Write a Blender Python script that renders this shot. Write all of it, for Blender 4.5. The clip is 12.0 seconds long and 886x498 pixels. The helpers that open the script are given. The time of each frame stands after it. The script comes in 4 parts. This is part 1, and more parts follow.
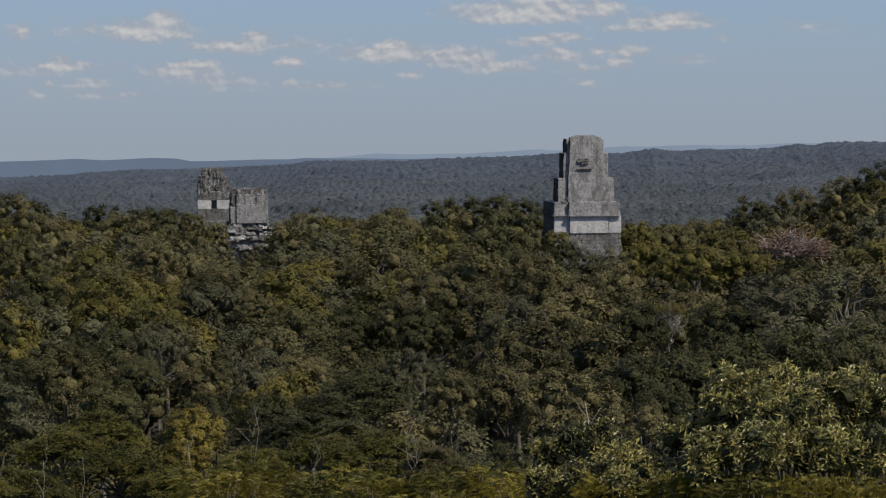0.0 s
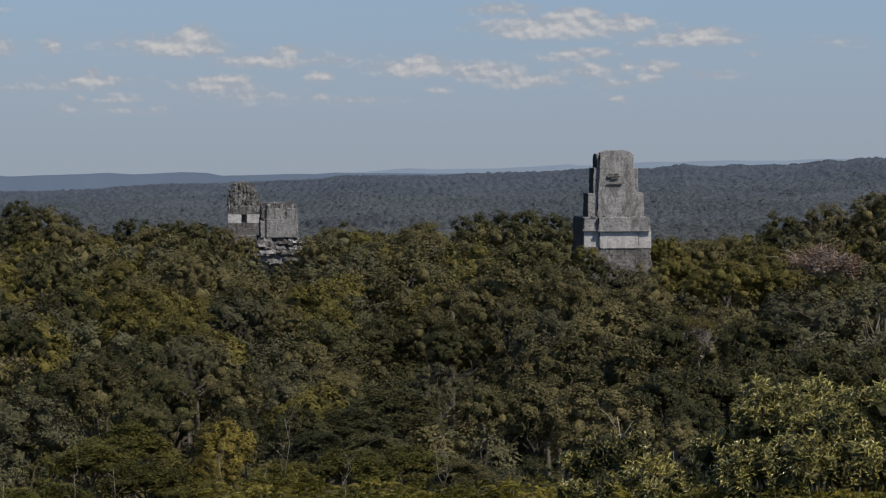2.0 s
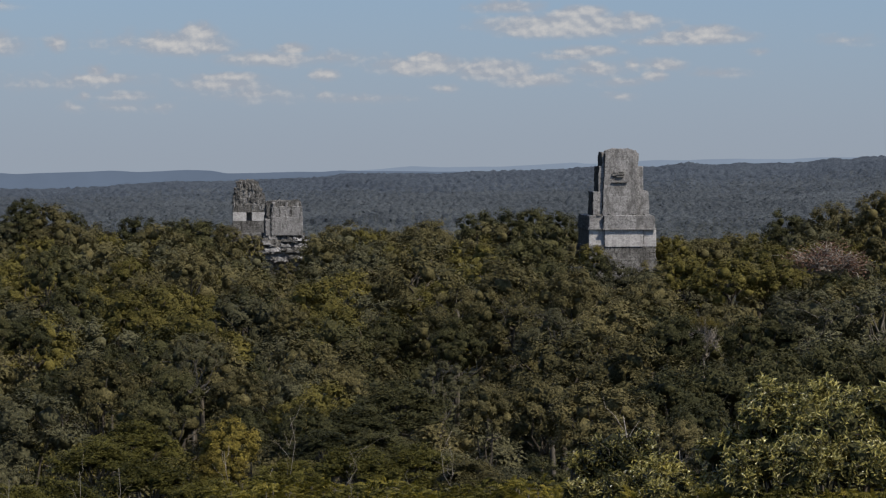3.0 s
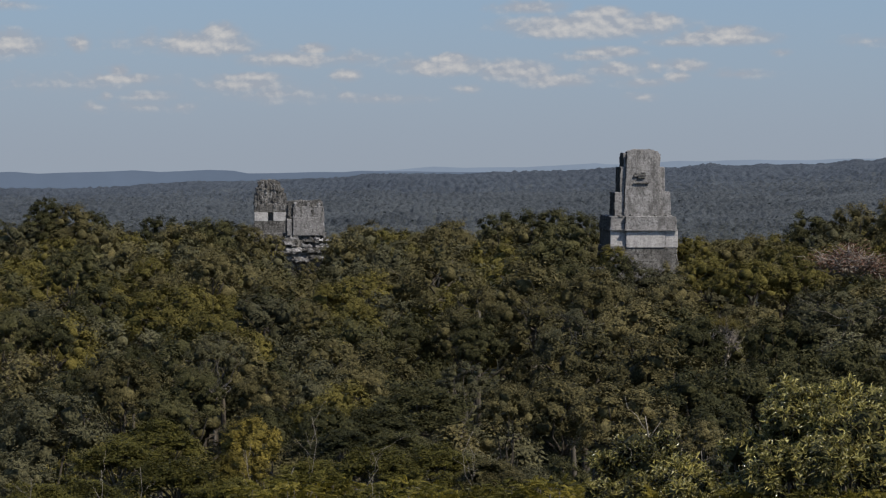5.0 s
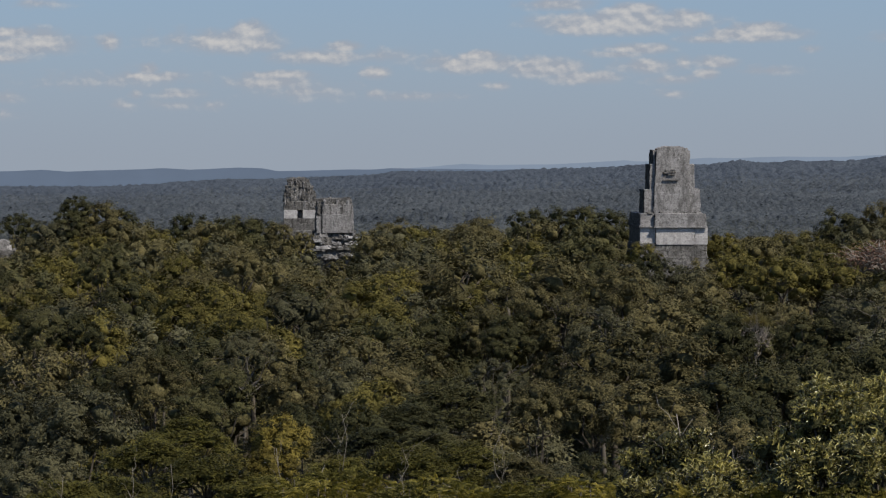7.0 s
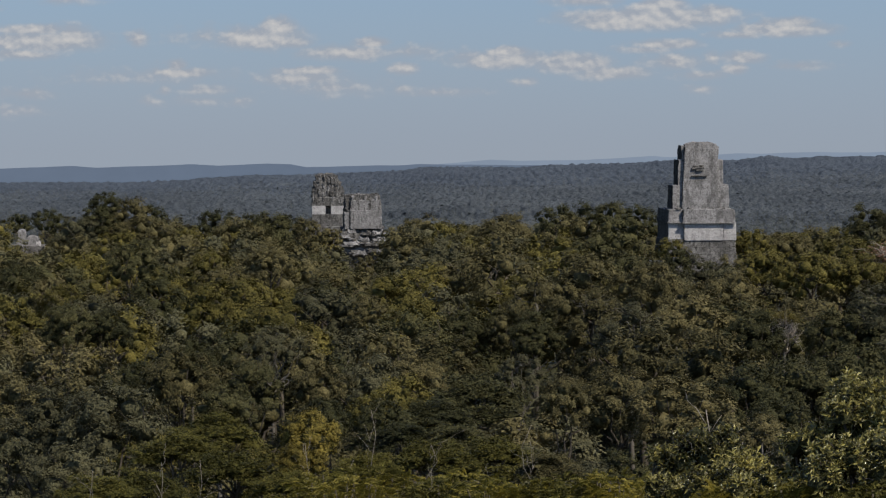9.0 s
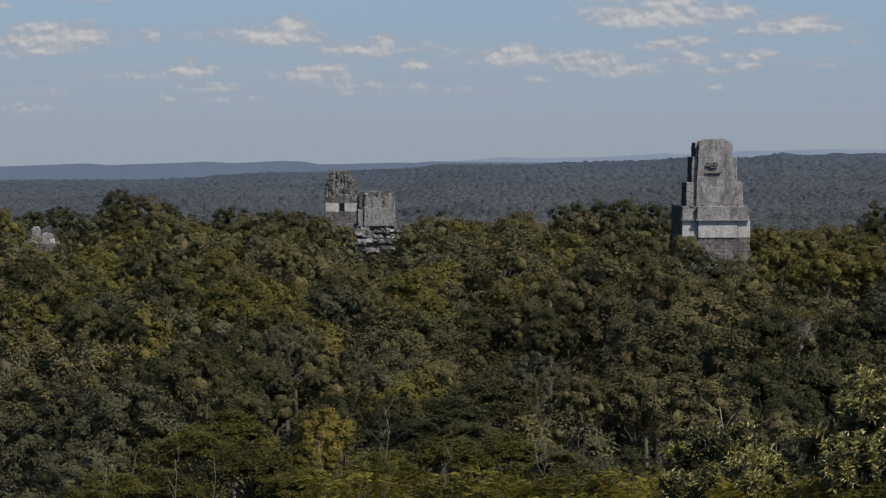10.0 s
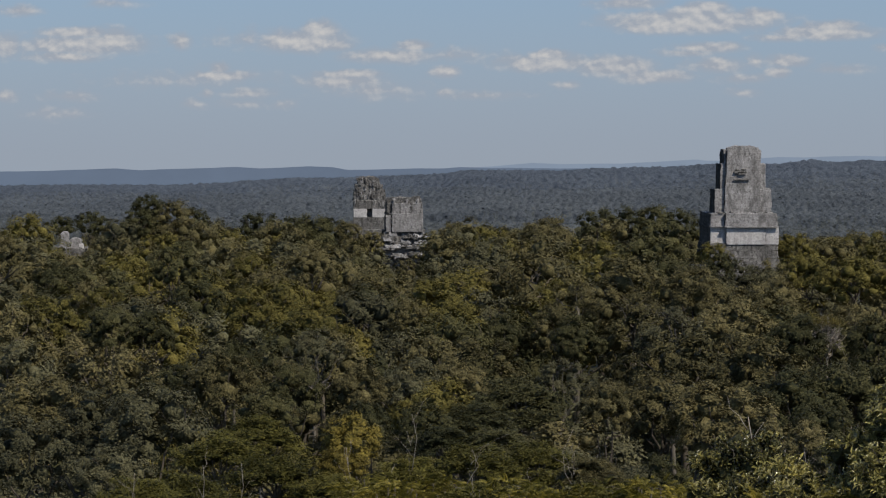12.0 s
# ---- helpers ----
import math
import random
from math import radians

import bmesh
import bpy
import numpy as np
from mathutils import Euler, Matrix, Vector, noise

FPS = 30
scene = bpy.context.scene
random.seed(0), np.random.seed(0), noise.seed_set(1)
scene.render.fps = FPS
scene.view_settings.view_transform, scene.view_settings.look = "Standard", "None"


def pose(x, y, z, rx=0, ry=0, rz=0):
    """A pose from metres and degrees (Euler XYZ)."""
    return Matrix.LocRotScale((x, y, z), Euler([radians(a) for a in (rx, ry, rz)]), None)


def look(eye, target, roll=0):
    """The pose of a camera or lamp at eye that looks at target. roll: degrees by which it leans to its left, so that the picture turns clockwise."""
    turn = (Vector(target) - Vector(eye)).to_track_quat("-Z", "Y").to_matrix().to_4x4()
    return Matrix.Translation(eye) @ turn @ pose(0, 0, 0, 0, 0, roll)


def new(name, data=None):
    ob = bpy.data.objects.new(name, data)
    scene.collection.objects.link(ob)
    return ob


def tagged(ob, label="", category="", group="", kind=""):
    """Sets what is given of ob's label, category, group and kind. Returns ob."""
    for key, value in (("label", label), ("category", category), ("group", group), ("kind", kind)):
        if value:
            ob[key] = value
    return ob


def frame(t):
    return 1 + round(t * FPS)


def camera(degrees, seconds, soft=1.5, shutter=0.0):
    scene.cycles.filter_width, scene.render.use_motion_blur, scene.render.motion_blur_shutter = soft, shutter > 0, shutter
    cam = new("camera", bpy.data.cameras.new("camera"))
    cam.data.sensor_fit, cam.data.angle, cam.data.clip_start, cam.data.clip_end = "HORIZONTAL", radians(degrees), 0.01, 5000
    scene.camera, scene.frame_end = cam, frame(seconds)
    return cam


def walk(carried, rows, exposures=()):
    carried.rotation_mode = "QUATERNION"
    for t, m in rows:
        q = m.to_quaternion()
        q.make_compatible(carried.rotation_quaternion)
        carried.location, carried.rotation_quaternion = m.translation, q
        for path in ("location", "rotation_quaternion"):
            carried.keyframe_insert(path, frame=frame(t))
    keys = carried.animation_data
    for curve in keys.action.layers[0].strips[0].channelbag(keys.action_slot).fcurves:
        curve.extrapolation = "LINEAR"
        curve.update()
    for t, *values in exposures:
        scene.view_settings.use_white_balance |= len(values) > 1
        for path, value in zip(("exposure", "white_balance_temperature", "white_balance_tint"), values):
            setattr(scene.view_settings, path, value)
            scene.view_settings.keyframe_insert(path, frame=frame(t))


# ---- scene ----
# ---- camera and walk: a slow turn to the left from a high temple terrace ----
EYE = 52.3
cam = camera(25.73, 12.0, soft=1.2)
PATH = [
    (0.0, 0.116, 0.032, -1.850, -2.997, 0.229),

    (0.5, 0.089, 0.064, -1.626, -2.936, 0.152),

    (1.0, 0.089, 0.041, -1.484, -2.665, 0.020),

    (1.5, 0.044, 0.029, -1.273, -2.527, 0.043),

    (2.0, 0.065, -0.004, -0.975, -2.556, 0.102),

    (2.5, 0.054, 0.021, -0.888, -2.613, 0.091),

    (4.5, 0.004, 0.002, -0.406, -2.612, -0.095),

    (5.0, 0.019, -0.001, -0.197, -2.600, -0.071),

    (5.5, -0.000, -0.000, -0.000, -2.604, 0.000),

    (6.0, -0.001, -0.002, 0.272, -2.614, 0.072),

    (6.5, 0.006, 0.008, 0.451, -2.639, 0.065),

    (7.0, -0.010, 0.012, 0.660, -2.679, 0.027),

    (9.0, -0.027, 0.005, 1.485, -2.801, 0.076),

    (9.5, -0.030, -0.004, 1.680, -2.842, 0.102),

    (10.0, -0.025, 0.001, 1.886, -2.880, 0.095),

    (10.5, -0.031, 0.011, 2.050, -2.886, 0.048),

    (11.0, -0.028, 0.026, 2.252, -2.881, 0.003),

    (11.5, -0.025, 0.028, 2.458, -2.819, -0.033),

    (12.0, -0.039, 0.050, 2.709, -2.709, -0.033),

]
walk(cam, [(t, pose(x, 0, EYE + z, 90 + pitch, roll, yaw)) for t, x, z, yaw, pitch, roll in PATH])

# ---- world, sun and exposure ----
SUN_SIDE, SUN_HEIGHT = 128.0, 50.0     # degrees clockwise from straight ahead, degrees up
SUN_POWER, SKY_POWER, EXPOSURE = 4.7, 0.115, 0.0
scene.view_settings.exposure = EXPOSURE


class Nodes:
    """Short hand for building a node tree."""

    def __init__(self, tree):
        self.tree = tree
        tree.nodes.clear()

    def add(self, kind, **values):
        node = self.tree.nodes.new(kind)
        for key, value in values.items():
            if key in node.inputs:
                node.inputs[key].default_value = value
        return node

    def link(self, a, b):
        self.tree.links.new(a, b)

    def math(self, operation, a, b=None, c=None, clamp=False):
        node = self.tree.nodes.new("ShaderNodeMath")
        node.operation, node.use_clamp = operation, clamp
        for socket, value in zip(node.inputs, (a, b, c)):
            if value is None:
                continue
            if isinstance(value, (int, float)):
                socket.default_value = value
            else:
                self.link(value, socket)
        return node.outputs[0]

    def mix(self, factor, a, b, blend="MIX"):
        node = self.tree.nodes.new("ShaderNodeMix")
        node.data_type, node.blend_type = "RGBA", blend
        for socket, value in ((node.inputs[0], factor), (node.inputs[6], a), (node.inputs[7], b)):
            if isinstance(value, (int, float)):
                socket.default_value = value
            elif isinstance(value, tuple):
                socket.default_value = (*value, 1)
            else:
                self.link(value, socket)
        return node.outputs[2]

    def noise(self, vector, scale, detail=4.0, rough=0.55):
        node = self.add("ShaderNodeTexNoise", Scale=scale, Detail=detail, Roughness=rough)
        self.link(vector, node.inputs["Vector"])
        return node.outputs[0]

    def ramp(self, value, *stops):
        node = self.tree.nodes.new("ShaderNodeValToRGB")
        e = node.color_ramp.elements
        while len(e) < len(stops):
            e.new(0.5)
        for i, (place, colour) in enumerate(stops):
            e[i].position = place
            e[i].color = (*colour, 1) if isinstance(colour, tuple) else (colour, colour, colour, 1)
        self.link(value, node.inputs[0])
        return node.outputs[0]


# Clouds: bearing and height over eye level in thousandths of a radian, half width, half height, density.
CLOUDS_FIRST = [
    (-275.4, 58.0, 6.4, 5.2, 0.9),
    (-273.5, 31.3, 4.1, 2.3, 0.6),
    (-268.0, 75.9, 9.3, 2.3, 0.7),
    (-248.9, 22.3, 10.2, 2.0, 0.4),
    (-245.0, 51.9, 16.0, 2.3, 0.8),
    (-241.5, 31.3, 8.7, 2.0, 0.5),
    (-236.2, 64.3, 17.5, 2.6, 1),
    (-234.8, 58.0, 27.7, 4.4, 1.1),
    (-218.8, 60.6, 11.1, 5.2, 1.1),
    (-218.6, 79.6, 9.3, 1.7, 0.4),
    (-184.0, 59.7, 5.2, 3.5, 0.9),
    (-179.8, 40.0, 23.3, 2.6, 0.3),
    (-175.6, 27.0, 4.7, 1.7, 0.35),
    (-169.7, 32.8, 2.6, 2.0, 0.6),
    (-163.5, 45.5, 4.4, 2.6, 1),
]
CLOUDS_SECOND = [
    (-162.4, 42.0, 14.0, 2.3, 1),
    (-150.8, 27.5, 7.6, 1.7, 0.4),
    (-149.2, 60.8, 11.1, 2.9, 0.35),
    (-147.9, 33.3, 9.3, 2.3, 0.55),
    (-132.0, 27.3, 4.7, 1.7, 0.4),
    (-120.1, 60.0, 20.4, 5.0, 1.1),
    (-110.8, 64.6, 8.2, 5.0, 1.3),
    (-104.2, 57.7, 8.7, 2.9, 0.9),
    (-99.9, 39.1, 17.5, 3.5, 0.8),
    (-97.0, 42.6, 14.6, 2.0, 1.2),
    (-82.5, 34.5, 17.5, 3.2, 0.45),
    (-73.7, 52.2, 21.8, 3.2, 0.85),
    (-63.0, 57.4, 7.6, 2.3, 1.2),
    (-46.2, 33.3, 4.1, 1.7, 0.5),
    (-46.2, 44.1, 6.1, 2.6, 0.95),
]
CLOUDS_THIRD = [
    (-38.9, 52.2, 14.0, 2.3, 0.35),
    (-27.3, 31.6, 15.1, 1.5, 0.4),
    (4.6, 48.4, 21.0, 3.8, 1.15),
    (7.5, 52.2, 9.3, 2.6, 1.2),
    (16.3, 37.1, 4.4, 1.7, 0.6),
    (40.9, 46.4, 16.0, 4.4, 1.1),
    (46.7, 78.5, 14.6, 2.6, 0.9),
    (59.8, 41.5, 16.9, 2.9, 0.95),
    (59.8, 67.5, 15.1, 3.8, 1.1),
    (78.7, 53.3, 11.7, 1.5, 0.6),
    (80.1, 69.5, 36.4, 5.0, 1.25),
    (85.8, 75.3, 12.2, 3.5, 1.3),
    (87.4, 55.9, 13.4, 2.3, 0.9),
    (91.8, 47.0, 12.2, 3.2, 0.75),
    (99.0, 56.5, 4.4, 2.0, 0.9),
]
CLOUDS_FOURTH = [
    (106.3, 40.3, 9.3, 1.7, 0.45),
    (106.4, 32.8, 5.0, 1.7, 0.55),
    (111.5, 49.3, 3.8, 2.6, 0.6),
    (114.9, 72.1, 9.3, 2.9, 1.1),
    (124.3, 43.5, 4.7, 2.6, 0.95),
    (126.5, 60.8, 12.2, 1.7, 0.75),
    (126.6, 49.3, 9.0, 2.6, 0.95),
    (146.8, 63.4, 21.8, 3.2, 1.15),
    (151.2, 66.6, 11.7, 2.6, 1.2),
    (155.1, 44.9, 11.1, 1.7, 0.5),
    (177.4, 55.9, 3.2, 1.2, 0.4),
    (223.7, 61.7, 8.2, 1.7, 0.3),
]


def make_sky():
    world = bpy.data.worlds.new("sky")
    scene.world = world
    world.use_nodes = True
    n = Nodes(world.node_tree)
    sky = n.add("ShaderNodeTexSky")
    sky.sky_type, sky.sun_disc = "NISHITA", False
    sky.sun_elevation, sky.sun_rotation = radians(SUN_HEIGHT), radians(SUN_SIDE)
    sky.altitude, sky.air_density, sky.dust_density, sky.ozone_density = 300, 1.0, 0.6, 3.0
    where = n.add("ShaderNodeTexCoord").outputs["Generated"]
    split = n.add("ShaderNodeSeparateXYZ")
    n.link(where, split.inputs[0])
    ahead = n.math("MAXIMUM", split.outputs[1], 0.05)
    u = n.math("MULTIPLY", n.math("DIVIDE", split.outputs[0], ahead), 1000)
    v = n.math("MULTIPLY", n.math("DIVIDE", split.outputs[2], ahead), 1000)
    flat = n.add("ShaderNodeCombineXYZ")
    n.link(u, flat.inputs[0])
    n.link(n.math("MULTIPLY", v, 1.5), flat.inputs[1])
    billow = n.noise(flat.outputs[0], 0.10, 4.0, 0.5)
    over = n.add("ShaderNodeVectorMath")
    over.inputs[1].default_value = (1.2, 3.0, 0)
    n.link(flat.outputs[0], over.inputs[0])
    above = n.noise(over.outputs[0], 0.10, 4.0, 0.5)
    shred = n.noise(flat.outputs[0], 0.05, 4.0, 0.55)
    sway = n.math("MULTIPLY", n.math("SUBTRACT", shred, 0.5), 8)
    spot = n.add("ShaderNodeCombineXYZ")
    n.link(n.math("ADD", u, sway), spot.inputs[0])
    n.link(n.math("ADD", v, n.math("MULTIPLY", sway, -0.25)), spot.inputs[1])
    density = None
    for bu, bv, hu, hv, thick in CLOUDS_FIRST + CLOUDS_SECOND + CLOUDS_THIRD + CLOUDS_FOURTH:
        a, b = 0.72 / hu, 0.72 / hv
        off = n.tree.nodes.new("ShaderNodeVectorMath")
        off.operation = "MULTIPLY_ADD"
        off.inputs[1].default_value, off.inputs[2].default_value = (a, b, 0), (-bu * a, -bv * b, 0)
        n.link(spot.outputs[0], off.inputs[0])
        far = n.tree.nodes.new("ShaderNodeVectorMath")
        far.operation = "LENGTH"
        n.link(off.outputs[0], far.inputs[0])
        one = n.math("MULTIPLY_ADD", far.outputs["Value"], -thick, thick)
        density = one if density is None else n.math("SMOOTH_MAX", density, one, 0.15)
    wool = n.math("ADD", density, n.math("MULTIPLY", n.math("SUBTRACT", billow, 0.5), 0.95))
    cover = n.add("ShaderNodeMapRange")
    cover.interpolation_type = "SMOOTHSTEP"
    n.link(wool, cover.inputs[0])
    cover.inputs[1].default_value, cover.inputs[2].default_value = -0.34, 0.62
    facing = n.math("GREATER_THAN", split.outputs[1], 0.1)
    cover = n.math("MULTIPLY", n.math("MULTIPLY", cover.outputs[0], facing), 0.88)
    relief = n.math("MULTIPLY", n.math("SUBTRACT", billow, above), 2.6)
    bright = n.math("ADD", n.math("MULTIPLY", wool, 0.6), relief, clamp=True)
    white = n.ramp(bright, (0.05, CLOUD_SHADE), (0.95, CLOUD_LIT))
    low = n.ramp(n.math("MULTIPLY", n.math("MAXIMUM", split.outputs[2], 0.0), 4.0), (0.0, SKY_LOW), (0.34, SKY_HIGH))
    clear = n.math("MULTIPLY", split.outputs[2], 2.0, clamp=True)
    air = n.mix(clear, low, sky.outputs[0])
    colour = n.mix(cover, air, white)
    back = n.add("ShaderNodeBackground", Strength=SKY_POWER)
    n.link(colour, back.inputs[0])
    n.link(back.outputs[0], n.add("ShaderNodeOutputWorld").inputs[0])


def lifted(*colour):
    return tuple(c / SKY_POWER for c in colour)


SKY_LOW, SKY_HIGH = lifted(0.305, 0.352, 0.420), lifted(0.245, 0.345, 0.480)
CLOUD_SHADE, CLOUD_LIT = lifted(0.345, 0.375, 0.43), lifted(0.57, 0.555, 0.545)
make_sky()
sun = new("sun", bpy.data.lights.new("sun", "SUN"))
sun.data.energy, sun.data.angle, sun.data.color = SUN_POWER, radians(0.53), (1.0, 0.90, 0.76)
side, high = radians(SUN_SIDE), radians(SUN_HEIGHT)
sun.matrix_world = look((300 * math.sin(side) * math.cos(high), 300 * math.cos(side) * math.cos(high), 300 * math.sin(high) + 60), (0, 0, 60))


# ---- materials ----
def material(name):
    m = bpy.data.materials.new(name)
    m.use_nodes = True
    return m, Nodes(m.node_tree)


def finish(n, shader):
    n.link(shader, n.add("ShaderNodeOutputMaterial").inputs[0])


def foliage(name, dark, light, rough=0.7, shine=0.16, glow_through=0.15, patch=0.35, ruffle=0.2):
    """Leaves: a mix of two greens by leaf, by patch and by tree."""
    m, n = material(name)
    geo = n.add("ShaderNodeNewGeometry")
    place = geo.outputs["Position"]
    leaf = geo.outputs["Random Per Island"]
    tree = n.add("ShaderNodeObjectInfo").outputs["Random"]
    patchy = n.noise(place, patch, 3.0)
    grain = n.noise(place, 4.5, 3.0, 0.7)
    t = n.math("ADD", n.math("MULTIPLY", leaf, 0.40), n.math("MULTIPLY", patchy, 0.75))
    t = n.math("ADD", t, n.math("MULTIPLY", tree, 0.45))
    t = n.math("ADD", n.math("SUBTRACT", t, 0.43), n.math("MULTIPLY", n.math("SUBTRACT", grain, 0.5), 2.3), clamp=True)
    colour = n.mix(t, dark, light)
    b = n.add("ShaderNodeBsdfPrincipled", Roughness=rough)
    b.inputs["Specular IOR Level"].default_value = shine
    n.link(colour, b.inputs["Base Color"])
    bump = n.add("ShaderNodeBump", Strength=0.9, Distance=ruffle)
    n.link(n.noise(place, 0.75 / ruffle, 3.0, 0.7), bump.inputs["Height"])
    n.link(bump.outputs[0], b.inputs["Normal"])
    if glow_through:
        tr = n.add("ShaderNodeBsdfTranslucent")
        n.link(colour, tr.inputs[0])
        both = n.add("ShaderNodeMixShader", Fac=glow_through)
        n.link(b.outputs[0], both.inputs[1])
        n.link(tr.outputs[0], both.inputs[2])
        finish(n, both.outputs[0])
    else:
        finish(n, b.outputs[0])
    return m


def bark(name, dark, light):
    m, n = material(name)
    place = n.add("ShaderNodeNewGeometry").outputs["Position"]
    coarse, fine = n.noise(place, 1.5), n.noise(place, 14.0)
    colour = n.mix(n.math("ADD", n.math("MULTIPLY", coarse, 0.6), n.math("MULTIPLY", fine, 0.4)), dark, light)
    b = n.add("ShaderNodeBsdfPrincipled", Roughness=0.85)
    n.link(colour, b.inputs["Base Color"])
    finish(n, b.outputs[0])
    return m


def stone(name, light, mid, black, streak=1.0, dirt=0.5):
    """Weathered limestone in courses: black runs down from ledges, lichen blotches, pitted faces."""
    m, n = material(name)
    place = n.add("ShaderNodeTexCoord").outputs["Object"]
    stretch = n.add("ShaderNodeMapping")
    stretch.inputs["Scale"].default_value = (1.3, 1.3, 0.42)
    n.link(place, stretch.inputs[0])
    upright = n.add("ShaderNodeMapping")
    upright.inputs["Rotation"].default_value = (radians(90), 0, 0)
    n.link(place, upright.inputs[0])
    course = n.add("ShaderNodeTexBrick", Scale=1.0)
    course.inputs["Brick Width"].default_value, course.inputs["Row Height"].default_value = 0.62, 0.33
    course.inputs["Mortar Size"].default_value = 0.03
    course.inputs["Color1"].default_value, course.inputs["Color2"].default_value = (1, 1, 1, 1), (0.62, 0.62, 0.62, 1)
    course.inputs["Mortar"].default_value = (0.45, 0.45, 0.45, 1)
    n.link(upright.outputs[0], course.inputs["Vector"])
    runs = n.noise(stretch.outputs[0], 0.8, 6.0, 0.7)
    blot = n.noise(place, 0.35, 5.0, 0.65)
    fine = n.noise(place, 2.2, 5.0, 0.7)
    grit = n.noise(place, 7.0, 3.0, 0.7)
    base = n.mix(n.ramp(blot, (0.40, 0.0), (0.60, 1.0)), light, mid)
    base = n.mix(0.45, base, course.outputs[0], "MULTIPLY")
    base = n.mix(n.math("MULTIPLY", n.ramp(runs, (0.50, 0.0), (0.60, 1.0)), streak), base, black)
    base = n.mix(n.math("MULTIPLY", n.ramp(fine, (0.51, 0.0), (0.60, 1.0)), dirt), base, black)
    base = n.mix(n.math("MULTIPLY", n.ramp(grit, (0.53, 0.0), (0.62, 1.0)), dirt), base, black)
    b = n.add("ShaderNodeBsdfPrincipled", Roughness=0.92)
    b.inputs["Specular IOR Level"].default_value = 0.2
    n.link(base, b.inputs["Base Color"])
    bump = n.add("ShaderNodeBump", Strength=0.7, Distance=0.1)
    n.link(n.math("ADD", n.math("MULTIPLY", fine, 0.7), n.math("MULTIPLY", grit, 0.8)), bump.inputs["Height"])
    n.link(bump.outputs[0], b.inputs["Normal"])
    finish(n, b.outputs[0])
    return m


LEAF = {
    "olive": foliage("olive_foliage", (0.041, 0.039, 0.015), (0.192, 0.164, 0.073)),
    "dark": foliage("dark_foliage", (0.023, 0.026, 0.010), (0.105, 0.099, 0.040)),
    "bright": foliage("bright_foliage", (0.046, 0.044, 0.010), (0.198, 0.167, 0.044)),
    "grey": foliage("grey_foliage", (0.034, 0.035, 0.018), (0.150, 0.142, 0.076)),
    "gold": foliage("golden_foliage", (0.058, 0.048, 0.010), (0.234, 0.186, 0.040)),
    "fern": foliage("feathery_foliage", (0.031, 0.032, 0.007), (0.129, 0.117, 0.025)),
    "rust": foliage("rust_foliage", (0.074, 0.042, 0.031), (0.261, 0.156, 0.114)),
}
GLOSSY = foliage("glossy_leaf", (0.024, 0.025, 0.007), (0.420, 0.375, 0.120), 0.2, 0.7, 0.08, 3.0, 0.01)
YELLOW_LEAF = foliage("yellow_green_leaf", (0.090, 0.084, 0.013), (0.330, 0.265, 0.042), 0.5, 0.3, 0.3, 1.5, 0.02)
BARK = bark("brown_bark", (0.035, 0.028, 0.021), (0.09, 0.076, 0.056))
PALE_BARK = bark("pale_bark", (0.12, 0.10, 0.085), (0.36, 0.33, 0.29))
LIMB_BARK = bark("grey_limb_bark", (0.05, 0.043, 0.036), (0.17, 0.155, 0.13))
LIMESTONE = stone("grey_limestone", (0.36, 0.355, 0.36), (0.25, 0.245, 0.248), (0.075, 0.073, 0.072), 0.6, 0.6)
DARK_STONE = stone("blackened_limestone", (0.24, 0.235, 0.23), (0.12, 0.117, 0.114), (0.034, 0.033, 0.032), 0.9, 0.8)
PALE_STONE = stone("pale_plaster_limestone", (0.56, 0.55, 0.555), (0.44, 0.43, 0.435), (0.14, 0.135, 0.132), 0.35, 0.35)
# For faces away from the sun: their shade painted in, along with mould.
SHADE_MOULD_STONE = stone("shade_and_mould_limestone", (0.075, 0.07, 0.065), (0.05, 0.047, 0.043), (0.02, 0.02, 0.018), 0.8, 0.6)


# ---- shapes ----
def mesh_from(name, verts, faces, mats, smooth=False):
    me = bpy.data.meshes.new(name)
    if isinstance(faces, np.ndarray):
        me.vertices.add(len(verts))
        me.vertices.foreach_set("co", np.asarray(verts, dtype=np.float32).ravel())
        count, sides = faces.shape
        me.loops.add(count * sides)
        me.loops.foreach_set("vertex_index", faces.astype(np.int32).ravel())
        me.polygons.add(count)
        me.polygons.foreach_set("loop_start", np.arange(0, count * sides, sides, dtype=np.int32))
    else:
        me.from_pydata([tuple(v) for v in verts], [], faces)
    for m in mats:
        me.materials.append(m)
    if smooth:
        me.polygons.foreach_set("use_smooth", [True] * len(me.polygons))
    me.update()
    me.validate()
    return me


def part(name, me, parent, label=""):
    ob = new(name, me)
    ob.parent = parent
    return tagged(ob, label)


def lumps(rng, centres, radii, rough=0.22):
    """Ball-like clumps with an uneven skin, as vertices and triangles."""
    bm = bmesh.new()
    bmesh.ops.create_icosphere(bm, subdivisions=1, radius=1)
    unit = np.array([v.co[:] for v in bm.verts])
    tri = np.array([[v.index for v in f.verts] for f in bm.faces])
    bm.free()
    n = len(unit)
    skin = 1 + rng.uniform(-rough, rough, (len(centres), n, 1))
    v = np.asarray(centres)[:, None, :] + unit[None] * skin * np.asarray(radii)[:, None, None]
    f = tri[None] + (np.arange(len(centres)) * n)[:, None, None]
    return v.reshape(-1, 3), f.reshape(-1, 3)


